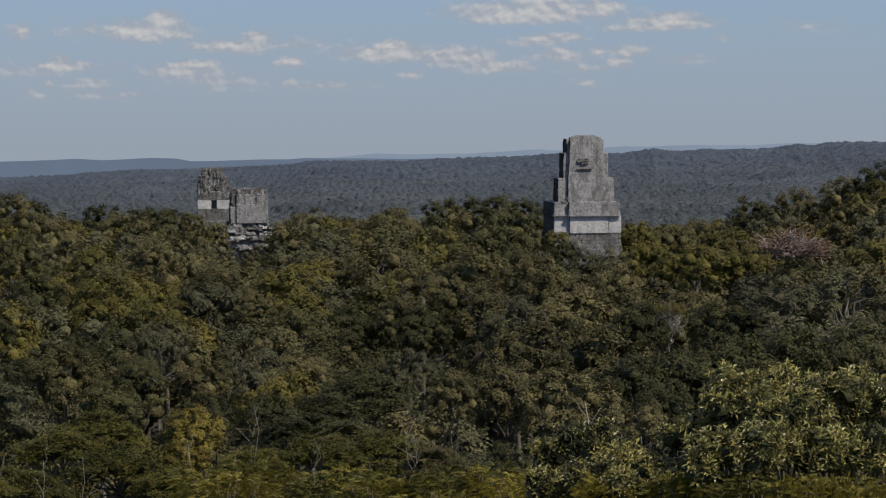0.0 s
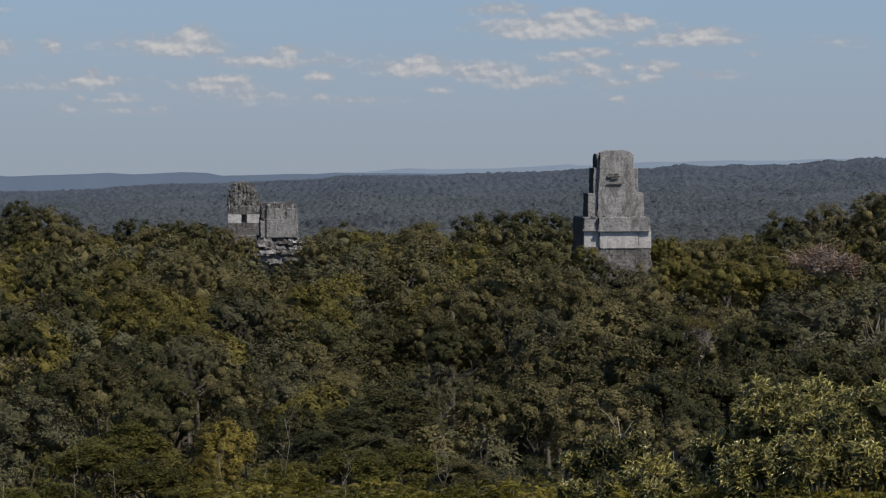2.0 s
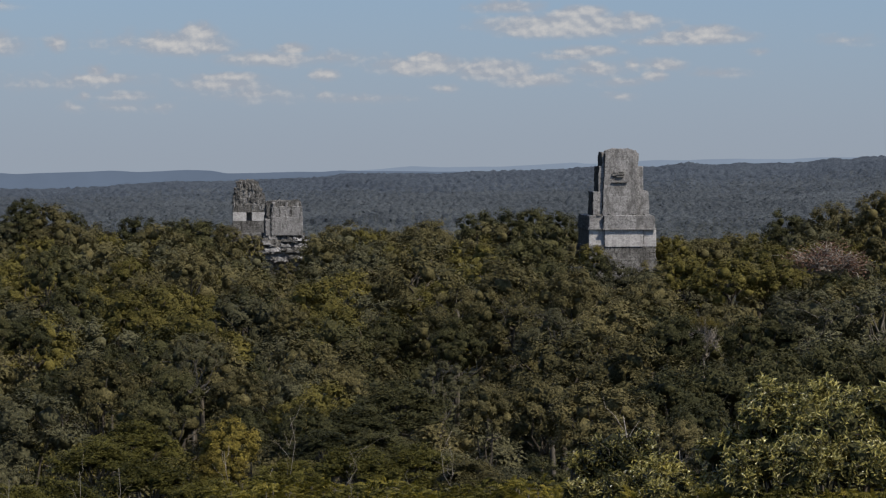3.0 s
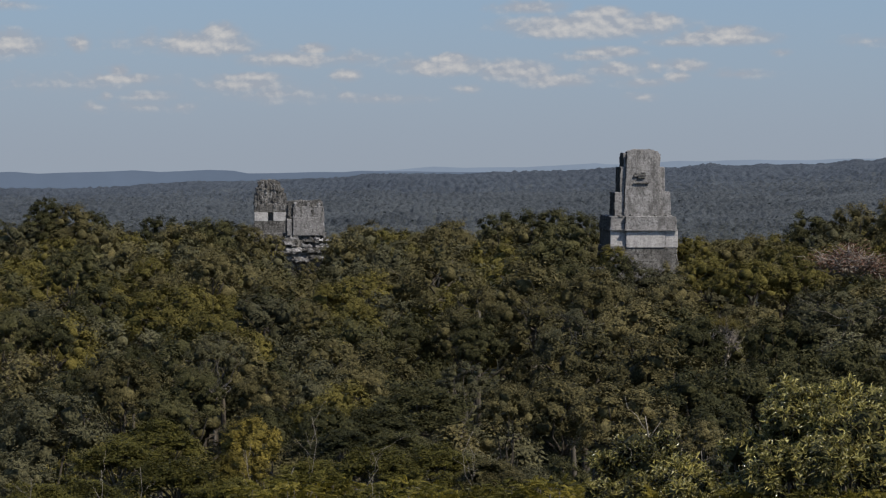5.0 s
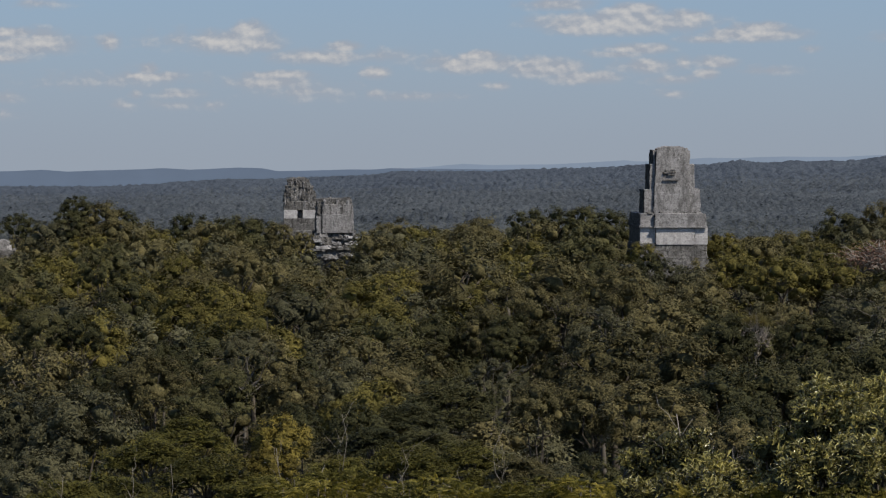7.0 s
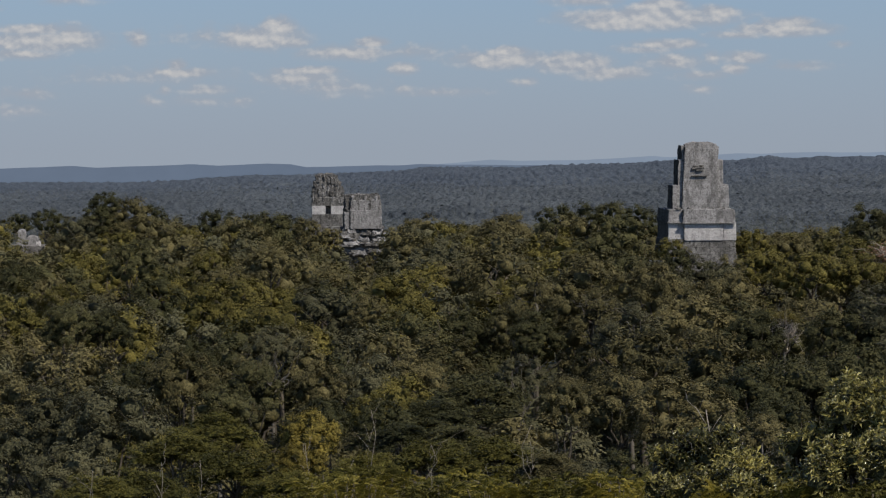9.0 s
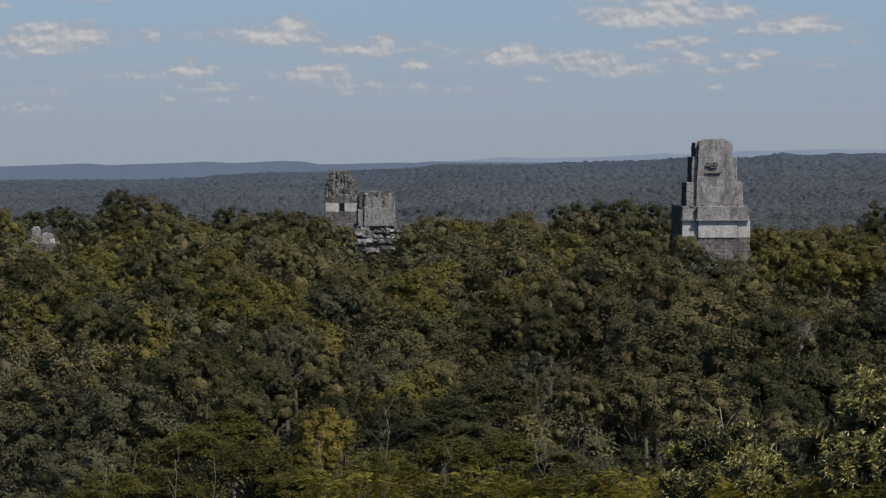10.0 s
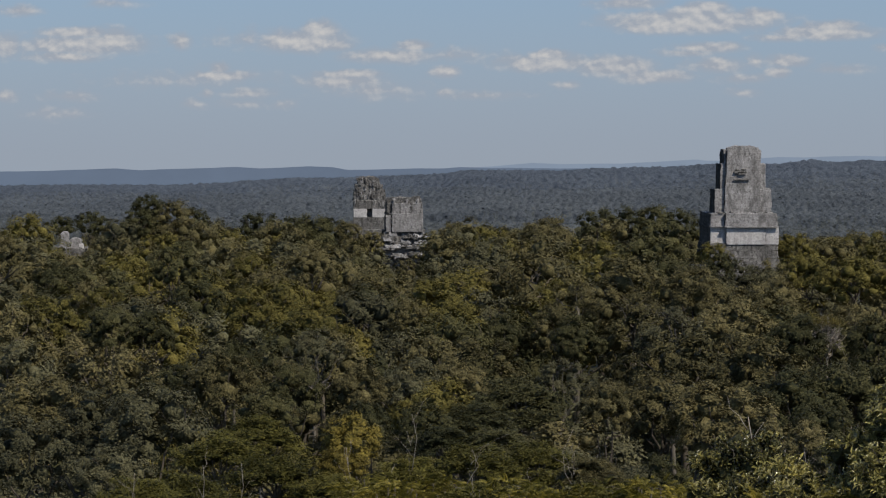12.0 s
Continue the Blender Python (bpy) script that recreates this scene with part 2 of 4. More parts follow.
def leaves(rng, at, out, size, long=1.7, droop=0.2, spread=0.42, simple=False):
    """Kite-shaped leaves at the given places, facing roughly outwards and up."""
    k = len(at)
    nor = out + np.array([0, 0, 0.5]) + rng.normal(0, spread, (k, 3))
    nor /= np.linalg.norm(nor, axis=1, keepdims=True) + 1e-9
    a = np.cross(nor, rng.normal(0, 1, (k, 3)))
    a /= np.linalg.norm(a, axis=1, keepdims=True) + 1e-9
    b = np.cross(nor, a)
    s = (size * rng.uniform(0.6, 1.4, (k, 1)))
    tip = at + a * s * long * 0.5 - nor * s * droop
    base = at - a * s * long * 0.5 - nor * s * droop
    if simple:
        v = np.stack([base + b * s * 0.5, base - b * s * 0.5, tip], 1).reshape(-1, 3)
        return v, np.arange(3 * k).reshape(k, 3)
    v = np.stack([base, at + b * s * 0.5, tip, at - b * s * 0.5], 1).reshape(-1, 3)
    return v, np.arange(4 * k).reshape(k, 4)


def tube(points, radii, sides=5):
    """A tapering limb through the given points."""
    pts = [Vector(p) for p in points]
    verts, faces = [], []
    for i, p in enumerate(pts):
        d = (pts[min(i + 1, len(pts) - 1)] - pts[max(i - 1, 0)]).normalized()
        x = d.orthogonal().normalized()
        y = d.cross(x)
        for k in range(sides):
            w = 2 * math.pi * k / sides
            verts.append(p + (x * math.cos(w) + y * math.sin(w)) * radii[i])
    for i in range(len(pts) - 1):
        for k in range(sides):
            a, b = i * sides + k, i * sides + (k + 1) % sides
            faces.append((a, b, b + sides, a + sides))
    faces.append(tuple(range(sides))[::-1])
    faces.append(tuple(range(len(verts) - sides, len(verts))))
    return verts, faces


def joined(pieces):
    verts, faces = [], []
    for v, f in pieces:
        o = len(verts)
        verts += [tuple(p) for p in v]
        faces += [tuple(int(i) + o for i in q) for q in f]
    return verts, faces


def limb(rng, start, end, r, bend=0.12, steps=4, thin=0.3):
    a, b = np.array(start, float), np.array(end, float)
    length = np.linalg.norm(b - a)
    pts, rad = [], []
    for i in range(steps + 1):
        k = i / steps
        p = a + (b - a) * k
        if 0 < i < steps:
            p = p + rng.normal(0, bend * length, 3) * 0.5
        pts.append(p)
        rad.append(r * (1 - k) + r * thin * k)
    return tube(pts, rad)


# ---- trees: a few built once at a crown half width of 6 m and 26 m of height, the rest copied ----
CROWN, TALL = 6.0, 26.0


def crown_lobes(rng, count, flat, low, size):
    """Centres and sizes of the leaf clumps over a lopsided dome."""
    i = np.arange(count) + 0.5
    up = 1 - i / count * (1 - low)
    turn = i * 2.39996 + rng.uniform(0, 6.28)
    ring = np.sqrt(np.clip(1 - up ** 2, 0, 1))
    reach = (CROWN * (1 - size)) * rng.uniform(0.78, 1.08, count)
    lop = 1 + 0.16 * np.cos(turn - rng.uniform(0, 6.28)) + 0.1 * np.cos(3 * turn)
    c = np.stack([np.cos(turn) * ring * reach * lop, np.sin(turn) * ring * reach * lop, up * reach * flat], 1)
    c += rng.normal(0, 0.35, c.shape)
    return c, CROWN * size * rng.uniform(0.5, 1.25, count)


def tree_meshes(seed, count, per, leaf, flat=0.92, low=-0.7, size=0.17, hearts=18, limbs=9, pale=False):
    """A crown of many small leaf tufts over a few dark inner masses, on a forked trunk."""
    rng = np.random.default_rng(seed)
    hc, hr = crown_lobes(rng, hearts, flat, low, 0.34)
    which = np.arange(count) % hearts
    middle = hc.mean(axis=0) - (0, 0, 1.0)
    out = hc[which] - middle
    out /= np.linalg.norm(out, axis=1, keepdims=True)
    way = rng.normal(0, 1, (count, 3))
    way = way / np.linalg.norm(way, axis=1, keepdims=True) + out * 0.7 + (0, 0, 0.35)
    way /= np.linalg.norm(way, axis=1, keepdims=True)
    c = hc[which] + way * (hr[which] * rng.uniform(0.72, 1.0, count))[:, None]
    r = CROWN * size * rng.uniform(0.55, 1.2, count)
    out = way
    mid = TALL - (c[:, 2] + r).max()
    c[:, 2] += mid
    hc[:, 2] += mid
    cv, cf = lumps(rng, hc, hr * 0.5, 0.35)
    d = rng.normal(0, 1, (count * per, 3))
    d /= np.linalg.norm(d, axis=1, keepdims=True)
    which = np.repeat(np.arange(count), per)
    d = d + out[which] * 0.55
    d /= np.linalg.norm(d, axis=1, keepdims=True)
    d[:, 2] = np.where(d[:, 2] < -0.25, -d[:, 2], d[:, 2])
    at = c[which] + d * (r[which] * rng.uniform(0.35, 1.25, len(which)))[:, None]
    lv, lf = leaves(rng, at, d * 0.45 + out[which] * 0.9, leaf, spread=0.42, simple=True)
    verts = np.concatenate([cv, lv])
    faces = np.concatenate([cf, lf + len(cv)])
    crown = mesh_from("crown", verts, faces, [LEAF["olive"]])
    fork = (rng.normal(0, 0.3), rng.normal(0, 0.3), mid - CROWN * 0.55)
    pieces = [limb(rng, (0, 0, -4), fork, 0.55, 0.02, 5, 0.6)]
    for k in rng.permutation(count)[:limbs]:
        end = c[k] + (0, 0, r[k] * (0.4 if pale else 0.1))
        pieces.append(limb(rng, fork, end, 0.2 if not pale else 0.17, 0.12, 5, 0.25))
        if pale:
            for j in range(3):
                twig = end + rng.normal(0, 1, 3) * (1.3, 1.3, 0.7)
                pieces.append(limb(rng, end * 0.9 + np.array(fork) * 0.1, twig, 0.055, 0.12, 3, 0.3))
    v, f = joined(pieces)
    return mesh_from("trunk", v, f, [LIMB_BARK if pale else BARK], True), crown


def layered_meshes(seed, trays=26, per=460, leaf=0.17):
    """A feathery tree: flat trays of fine leaflets, one over another."""
    rng = np.random.default_rng(seed)
    pieces, at, out = [], [], []
    fork = (0, 0, TALL - 5.0)
    pieces.append(limb(rng, (0, 0, -4), fork, 0.4, 0.02, 5, 0.6))
    centres, radii = [], []
    for k in range(trays):
        turn, reach = k * 2.4 + rng.uniform(-0.3, 0.3), CROWN * math.sqrt((k + 0.3) / trays) * 0.8
        z = TALL - 0.4 - 3.8 * (reach / CROWN) ** 1.5 - rng.uniform(0, 1.6)
        c = np.array([math.cos(turn) * reach, math.sin(turn) * reach, z])
        w = rng.uniform(1.4, 2.3)
        pieces.append(limb(rng, fork, c, 0.16, 0.1, 5, 0.2))
        rr, aa = w * np.sqrt(rng.uniform(0, 1, per)), rng.uniform(0, 6.283, per)
        p = np.stack([np.cos(aa) * rr, np.sin(aa) * rr, 0.5 * (1 - (rr / w) ** 2) + rng.normal(0, 0.2, per)], 1)
        lean = rng.normal(0, 0.28, 2)
        p[:, 2] += p[:, 0] * lean[0] + p[:, 1] * lean[1]
        at.append(c + p)
        out.append(np.stack([np.cos(aa) * 0.2, np.sin(aa) * 0.2, np.ones(per)], 1))
        centres.append(c - (0, 0, 0.25))
        radii.append(w * 0.7)
    cv, cf = lumps(rng, centres, radii)
    for i, c in enumerate(centres):
        cv[i * 12:(i + 1) * 12, 2] = c[2] + (cv[i * 12:(i + 1) * 12, 2] - c[2]) * 0.2
    lv, lf = leaves(rng, np.concatenate(at), np.concatenate(out), leaf, 2.2, 0.1, 0.5, simple=True)
    crown = mesh_from("crown", np.concatenate([cv, lv]).tolist(), cf.tolist() + (lf + len(cv)).tolist(), [LEAF["fern"]])
    v, f = joined(pieces)
    return mesh_from("trunk", v, f, [LIMB_BARK], True), crown


def bare_meshes(seed, tips=26, per=75):
    """A nearly leafless spreading tree, with a haze of fine dry twigs and leaf tufts."""
    rng = np.random.default_rng(seed)
    c, r = crown_lobes(rng, tips, 0.55, 0.0, 0.2)
    c[:, 2] += TALL - c[:, 2].max() - 0.4
    fork = np.array((0, 0, TALL - 5.5))
    pieces = [limb(rng, (0, 0, -4), fork, 0.5, 0.02, 5, 0.7)]
    at = []
    for k in range(tips):
        pieces.append(limb(rng, fork, c[k], 0.24, 0.16, 6, 0.3))
        for j in range(6):
            end = c[k] + rng.normal(0, 1, 3) * (1.3, 1.3, 0.7)
            pieces.append(limb(rng, fork * 0.25 + c[k] * 0.75, end, 0.09, 0.12, 4, 0.3))
        at.append(c[k] + rng.normal(0, 1, (per, 3)) * (1.0, 1.0, 0.5))
    at = np.concatenate(at)
    lv, lf = leaves(rng, at, np.tile((0, 0, 1.0), (len(at), 1)), 0.26, 1.8)
    v, f = joined(pieces)
    return mesh_from("trunk", v, f, [PALE_BARK], True), mesh_from("crown", lv.tolist(), lf.tolist(), [LEAF["rust"]])


KINDS = {
    "dome": [tree_meshes(11 + k, 108, 98, 0.205) for k in range(5)],
    "far": [tree_meshes(31 + k, 70, 72, 0.25, size=0.19) for k in range(5)],
    "lite": [tree_meshes(41 + k, 52, 42, 0.31, size=0.2, hearts=13) for k in range(5)],
    "loose": [tree_meshes(51 + k, 90, 75, 0.20, flat=0.85, low=-0.6, hearts=14, limbs=14, pale=True) for k in range(3)],
    "tray": [layered_meshes(61 + k) for k in range(3)],
    "bare": [bare_meshes(71)],
}
WORDS = {
    "olive": "olive green", "dark": "dark green", "bright": "bright yellow-green", "grey": "dull grey-green",
    "gold": "golden yellow", "fern": "moss green", "rust": "rust-red withered",
}
SHAPE = {
    "dome": "broadleaf jungle tree with a dense lumpy crown", "far": "jungle tree with a rounded dense crown",
    "loose": "jungle tree with pale limbs showing through", "tray": "feathery tree with flat layered branches",
    "bare": "nearly leafless spreading tree with pale limbs",
}
chance = random.Random(5)
ALL_TREES = []


def ground_height(x, y):
    """The mound under the terrace, the wooded rise beyond, and the wide plain."""
    d = math.hypot(x, y)
    side_angle = math.atan2(x, max(y, 1e-6)) if y > 0 else 1.5
    mound = 50.2 - 0.29 * max(0.0, d - 6)
    rise = 11.5 + 2.5 * math.exp(-((d - 430) / 160) ** 2)
    fade = min(1.0, max(0.0, (d - 470) / 330))
    base = rise * (1 - fade)
    base += 11.5 * math.exp(-((side_angle - 0.27) / 0.06) ** 2 - ((d - 430) / 70) ** 2)
    base += 2.0 * noise.noise((x * 0.012, y * 0.012, 3.1)) * (1 - fade)
    base -= 40 * min(1.0, max(0.0, (d - 700) / 2500))
    return max(base, min(mound, 50.2)) if d < 200 else base


def tree(kind, colour, x, y, top, half, spin):
    trunk, crown = KINDS[kind][chance.randrange(len(KINDS[kind]))]
    z = ground_height(x, y)
    thing = new("tree")
    s = half / CROWN
    tall = (top - z) / s
    thing.matrix_basis = Matrix.LocRotScale((x, y, z), Euler((0, 0, spin)), (s, s * chance.uniform(0.9, 1.1), s))
    part("trunk", trunk, thing).scale = (1, 1, tall / TALL)
    leafy = part("crown", crown, thing)
    leafy.location.z = tall - TALL
    leafy.material_slots[0].link = "OBJECT"
    leafy.material_slots[0].material = LEAF[colour]
    tagged(thing, f"{WORDS[colour]} {SHAPE[kind]}", "tree", "jungle trees")
    ALL_TREES.append((x, y, half))
    return thing


def placed(rows):
    """Rows: bearing and drop of the crown's top in thousandths of a radian, distance, half width, kind, colour."""
    for right, drop, d, half, kind, colour in rows:
        x = d * right / 1000
        tree(kind, colour, x, d + half * 0.3, EYE - d * drop / 1000, half, chance.uniform(0, 6.28))


SLOPE_TREES = [
    (-20.1, 139.8, 114, 2.7, "tray", "dark"),
    (-47.8, 138.9, 114, 2.3, "tray", "dark"),
    (-199.2, 118.0, 118, 3.6, "dome", "grey"),
    (-231.3, 118.0, 122, 3.0, "dome", "grey"),
    (-260.4, 112.7, 128, 3.4, "dome", "olive"),
    (-272.1, 132.5, 105, 2.8, "dome", "grey"),
    (-222.6, 150.0, 95, 2.2, "dome", "grey"),
    (-143.9, 134.0, 102, 2.7, "tray", "fern"),
    (-165.7, 144.2, 92, 2.4, "tray", "fern"),
    (-135.2, 154.4, 85, 2.5, "tray", "fern"),
    (-187.6, 164.6, 80, 2.1, "tray", "fern"),
    (-210.9, 167.5, 75, 1.7, "tray", "fern"),
    (-106.0, 164.6, 80, 1.9, "tray", "fern"),
    (-97.3, 132.0, 86, 1.6, "dome", "gold"),
    (-103.1, 150.0, 84, 1.2, "dome", "gold"),
    (-65.3, 154.4, 92, 1.9, "tray", "fern"),
    (-30.3, 148.6, 98, 2.6, "tray", "fern"),
    (1.7, 147.1, 100, 2.6, "tray", "fern"),
    (28.0, 154.4, 95, 1.9, "tray", "olive"),
    (65.8, 153.0, 112, 1.9, "dome", "dark"),
    (48.4, 158.8, 105, 1.8, "dome", "grey"),
    (137.2, 134.0, 105, 1.8, "loose", "olive"),
    (156.1, 144.2, 100, 1.5, "loose", "grey"),
]
VALLEY_TREES = [
    (-157.0, 95.3, 195, 2.8, "dome", "dark"),
    (-164.3, 101.1, 172, 3.8, "dome", "olive"),
    (-187.6, 106.3, 180, 3.1, "dome", "dark"),
    (-141.0, 118.0, 150, 2.6, "dome", "dark"),
    (-126.4, 106.3, 170, 3.0, "dome", "dark"),
    (-91.5, 107.8, 172, 3.0, "dome", "olive"),
    (-88.6, 126.7, 140, 2.4, "dome", "dark"),
    (-62.3, 103.4, 185, 4.6, "dome", "grey"),
    (-41.9, 102.0, 190, 3.3, "dome", "olive"),
    (-27.4, 93.2, 205, 5.4, "dome", "olive"),
    (-8.4, 113.6, 152, 4.6, "tray", "dark"),
    (-30.3, 126.7, 140, 3.3, "tray", "dark"),
    (-59.4, 126.7, 138, 2.4, "dome", "dark"),
    (38.2, 114.2, 150, 2.4, "dome", "olive"),
    (13.4, 103.4, 185, 2.7, "loose", "grey"),
    (77.5, 87.4, 205, 6.6, "dome", "olive"),
    (115.4, 90.3, 192, 6.2, "dome", "olive"),
    (129.9, 106.3, 175, 4.6, "dome", "dark"),
    (65.8, 109.2, 175, 4.1, "dome", "olive"),
    (95.0, 115.1, 160, 4.2, "dome", "olive"),
    (159.0, 103.4, 180, 4.7, "dome", "dark"),
    (188.2, 97.6, 180, 4.7, "dome", "dark"),
    (217.3, 91.8, 185, 4.9, "dome", "dark"),
    (249.4, 88.8, 185, 4.9, "loose", "dark"),
    (150.3, 126.7, 140, 2.9, "dome", "dark"),
]
MIDDLE_TREES = [
    (49.8, 49.5, 262, 9.5, "dome", "olive"),
    (81.9, 53.9, 255, 5.2, "dome", "olive"),
    (103.7, 72.8, 232, 5.7, "dome", "olive"),
    (22.1, 61.2, 258, 4.5, "loose", "olive"),
    (51.3, 68.5, 235, 5.5, "loose", "olive"),
    (71.7, 75.7, 225, 4.6, "loose", "grey"),
    (1.7, 43.7, 305, 8.9, "far", "olive"),
    (22.1, 80.1, 225, 3.6, "dome", "dark"),
    (-15.7, 80.1, 240, 3.5, "dome", "dark"),
    (-53.6, 62.6, 262, 5.7, "dome", "bright"),
    (-39.0, 74.3, 245, 4.3, "dome", "bright"),
    (-65.3, 72.8, 250, 3.6, "dome", "olive"),
    (-149.7, 67.0, 258, 4.7, "dome", "bright"),
    (-175.9, 59.7, 275, 5.6, "far", "dark"),
    (-114.8, 75.7, 238, 5.2, "dome", "bright"),
    (-222.6, 77.2, 232, 3.4, "dome", "dark"),
    (-202.2, 80.1, 235, 3.4, "dome", "dark"),
    (-114.8, 87.4, 205, 3.0, "loose", "grey"),
    (208.6, 65.5, 215, 6.9, "loose", "grey"),
    (243.5, 62.6, 218, 6.7, "loose", "grey"),
    (179.4, 80.1, 215, 4.4, "dome", "dark"),
    (150.3, 80.7, 228, 2.0, "bare", "gold"),
    (135.7, 80.1, 222, 3.9, "dome", "dark"),
]
RIDGE_TREES = [
    (-199.2, 27.7, 452, 7.2, "far", "olive"),
    (-181.8, 30.0, 450, 6.6, "far", "olive"),
    (-213.8, 31.2, 448, 5.9, "far", "grey"),
    (-202.2, 18.1, 452, 4.2, "far", "dark"),
    (-205.1, 24.8, 450, 4.7, "far", "dark"),
    (-189.1, 21.3, 455, 6.6, "far", "olive"),
    (-176.5, 25.3, 465, 3.8, "far", "dark"),
    (-231.9, 27.1, 500, 4.4, "far", "dark"),
    (-246.4, 30.0, 515, 3.9, "far", "dark"),
    (-266.2, 28.3, 440, 5.8, "far", "bright"),
    (-143.9, 27.7, 480, 5.3, "far", "dark"),
    (-114.8, 28.8, 470, 6.8, "far", "dark"),
    (33.8, 25.3, 430, 5.3, "far", "dark"),
    (48.4, 23.6, 440, 5.4, "far", "dark"),
    (61.5, 23.6, 440, 5.1, "far", "dark"),
    (-123.0, 29.5, 475, 5.8, "far", "dark"),
    (-105.0, 30.5, 470, 5.0, "far", "dark"),
    (-97.0, 32.5, 465, 4.4, "far", "olive"),
    (-84.0, 37.5, 500, 3.6, "far", "olive"),
    (-49.0, 36.0, 455, 4.0, "far", "olive"),
    (-66.0, 52.0, 440, 3.2, "far", "olive"),
    (-56.0, 53.0, 430, 3.0, "far", "dark"),
]
HILL_TREES = [
    (76.0, 25.3, 430, 4.8, "far", "dark"),
    (4.7, 28.8, 440, 7.0, "far", "olive"),
    (108.1, 51.9, 345, 4.2, "far", "grey"),
    (123.5, 51.6, 347, 3.8, "far", "olive"),
    (95.0, 46.6, 340, 3.4, "far", "dark"),
    (91.5, 42.8, 352, 3.1, "far", "bright"),
    (131.4, 37.9, 380, 4.2, "far", "bright"),
    (140.1, 49.5, 320, 4.7, "far", "bright"),
    (163.4, 48.6, 312, 5.5, "far", "bright"),
    (188.2, 49.5, 315, 4.6, "far", "bright"),
    (215.9, 42.8, 318, 7.4, "bare", "rust"),
    (217.3, 20.4, 420, 6.7, "far", "olive"),
    (243.5, 14.6, 410, 7.2, "far", "olive"),
    (262.5, 6.7, 400, 7.0, "far", "dark"),
    (194.0, 24.8, 430, 6.3, "far", "dark"),
    (-37.6, 30.0, 480, 5.9, "far", "olive"),
    (-24.5, 33.5, 460, 6.0, "far", "bright"),
]
for rows in (SLOPE_TREES, VALLEY_TREES, MIDDLE_TREES, RIDGE_TREES, HILL_TREES):
    placed(rows)


def canopy_level(d):
    """Usual height of the crowns' tops by distance."""
    return float(np.interp(d, (90, 110, 140, 200, 260, 310, 420, 480, 560), (35, 33, 31, 31, 33, 34.5, 35.5, 36, 34)))


KEEP_CLEAR = [(39.7, 372, 14, 9), (-36.7, 547, 13, 9), (-53, 622, 12, 9), (-115, 478, 8, 8)]
# The canopy's skyline: bearing and least drop under eye level, thousandths of a radian.
SKYLINE = [
    (-286.6, 32.0),
    (-266.2, 31.2),
    (-257.5, 33.5),
    (-255.2, 47.2),
    (-230.7, 47.2),
    (-229.0, 32.0),
    (-210.9, 32.0),
    (-199.2, 29.1),
    (-181.8, 29.1),
    (-170.1, 31.2),
    (-141.0, 30.6),
    (-103.1, 32.9),
    (-98.8, 36.4),
    (-88.0, 37.0),
    (-86.0, 50.0),
    (-72.0, 55.0),
    (-49.0, 55.3),
    (-45.0, 36.0),
    (-41.9, 32.3),
    (-9.9, 31.2),
    (22.1, 30.0),
    (33.8, 27.7),
    (83.3, 28.3),
    (85.6, 46.6),
    (92.1, 53.3),
    (125.5, 53.9),
    (128.5, 40.8),
    (150.3, 37.0),
    (179.4, 35.0),
    (191.1, 29.1),
    (220.2, 24.8),
    (243.5, 18.9),
    (266.8, 11.7),
    (325.1, 7.3),
]


def highest_top(x, y):
    """How high a common tree may stand here without hiding the temples or the plain."""
    drop = np.interp(1000 * x / y, [p[0] for p in SKYLINE], [p[1] for p in SKYLINE])
    return EYE - y * float(drop) / 1000


FAR_CANOPY = []


def fill_forest():
    """The unnamed trees between the known ones; those past the first few hundred join one canopy."""
    d = 125.0
    while d < 560:
        half = (5.0 if d < 345 else 6.2) + 1.8 * chance.random()
        step = half * 1.7 / d
        a = -0.30 + step * chance.random()
        while a < 0.31:
            dd = d + chance.uniform(-5, 5)
            x, y = dd * math.sin(a), dd * math.cos(a)
            r = half * chance.uniform(0.7, 1.25)
            crowded = any((x - tx) ** 2 + (y - ty) ** 2 < (0.66 * (r + tr)) ** 2 for tx, ty, tr in ALL_TREES)
            hollow = 0.02 < a < 0.12 and dd < 165
            blocked = hollow or any(abs(x - cx) < cw and cy - ch < y < cy + 18 for cx, cy, cw, ch in KEEP_CLEAR)
            if not crowded and not blocked:
                top = canopy_level(dd) - 1.5 + chance.gauss(0, 2.2) + (ground_height(x, y) - 12.5) * 0.8
                top = min(top, highest_top(x, y) - chance.uniform(0, 2.5))
                colour = chance.choices(("olive", "dark", "bright", "grey"), (6, 3, 2, 3) if dd < 260 and a > -0.12 else (5, 1, 4, 3) if a < 0.05 else (6, 3, 2, 3))[0]
                if dd < 345 and len(ALL_TREES) < 300:
                    kind = "far" if dd > 180 else chance.choices(("dome", "loose"), (6, 1))[0]
                    tree(kind, colour, x, y, top, r, chance.uniform(0, 6.28))
                else:
                    FAR_CANOPY.append((x, y, top, r, chance.randrange(5), chance.uniform(0, 6.28), chance.random()))
                    ALL_TREES.append((x, y, r))
            a += step * chance.uniform(0.85, 1.2)
        d += half * (1.45 if d < 345 else 1.9)


fill_forest()


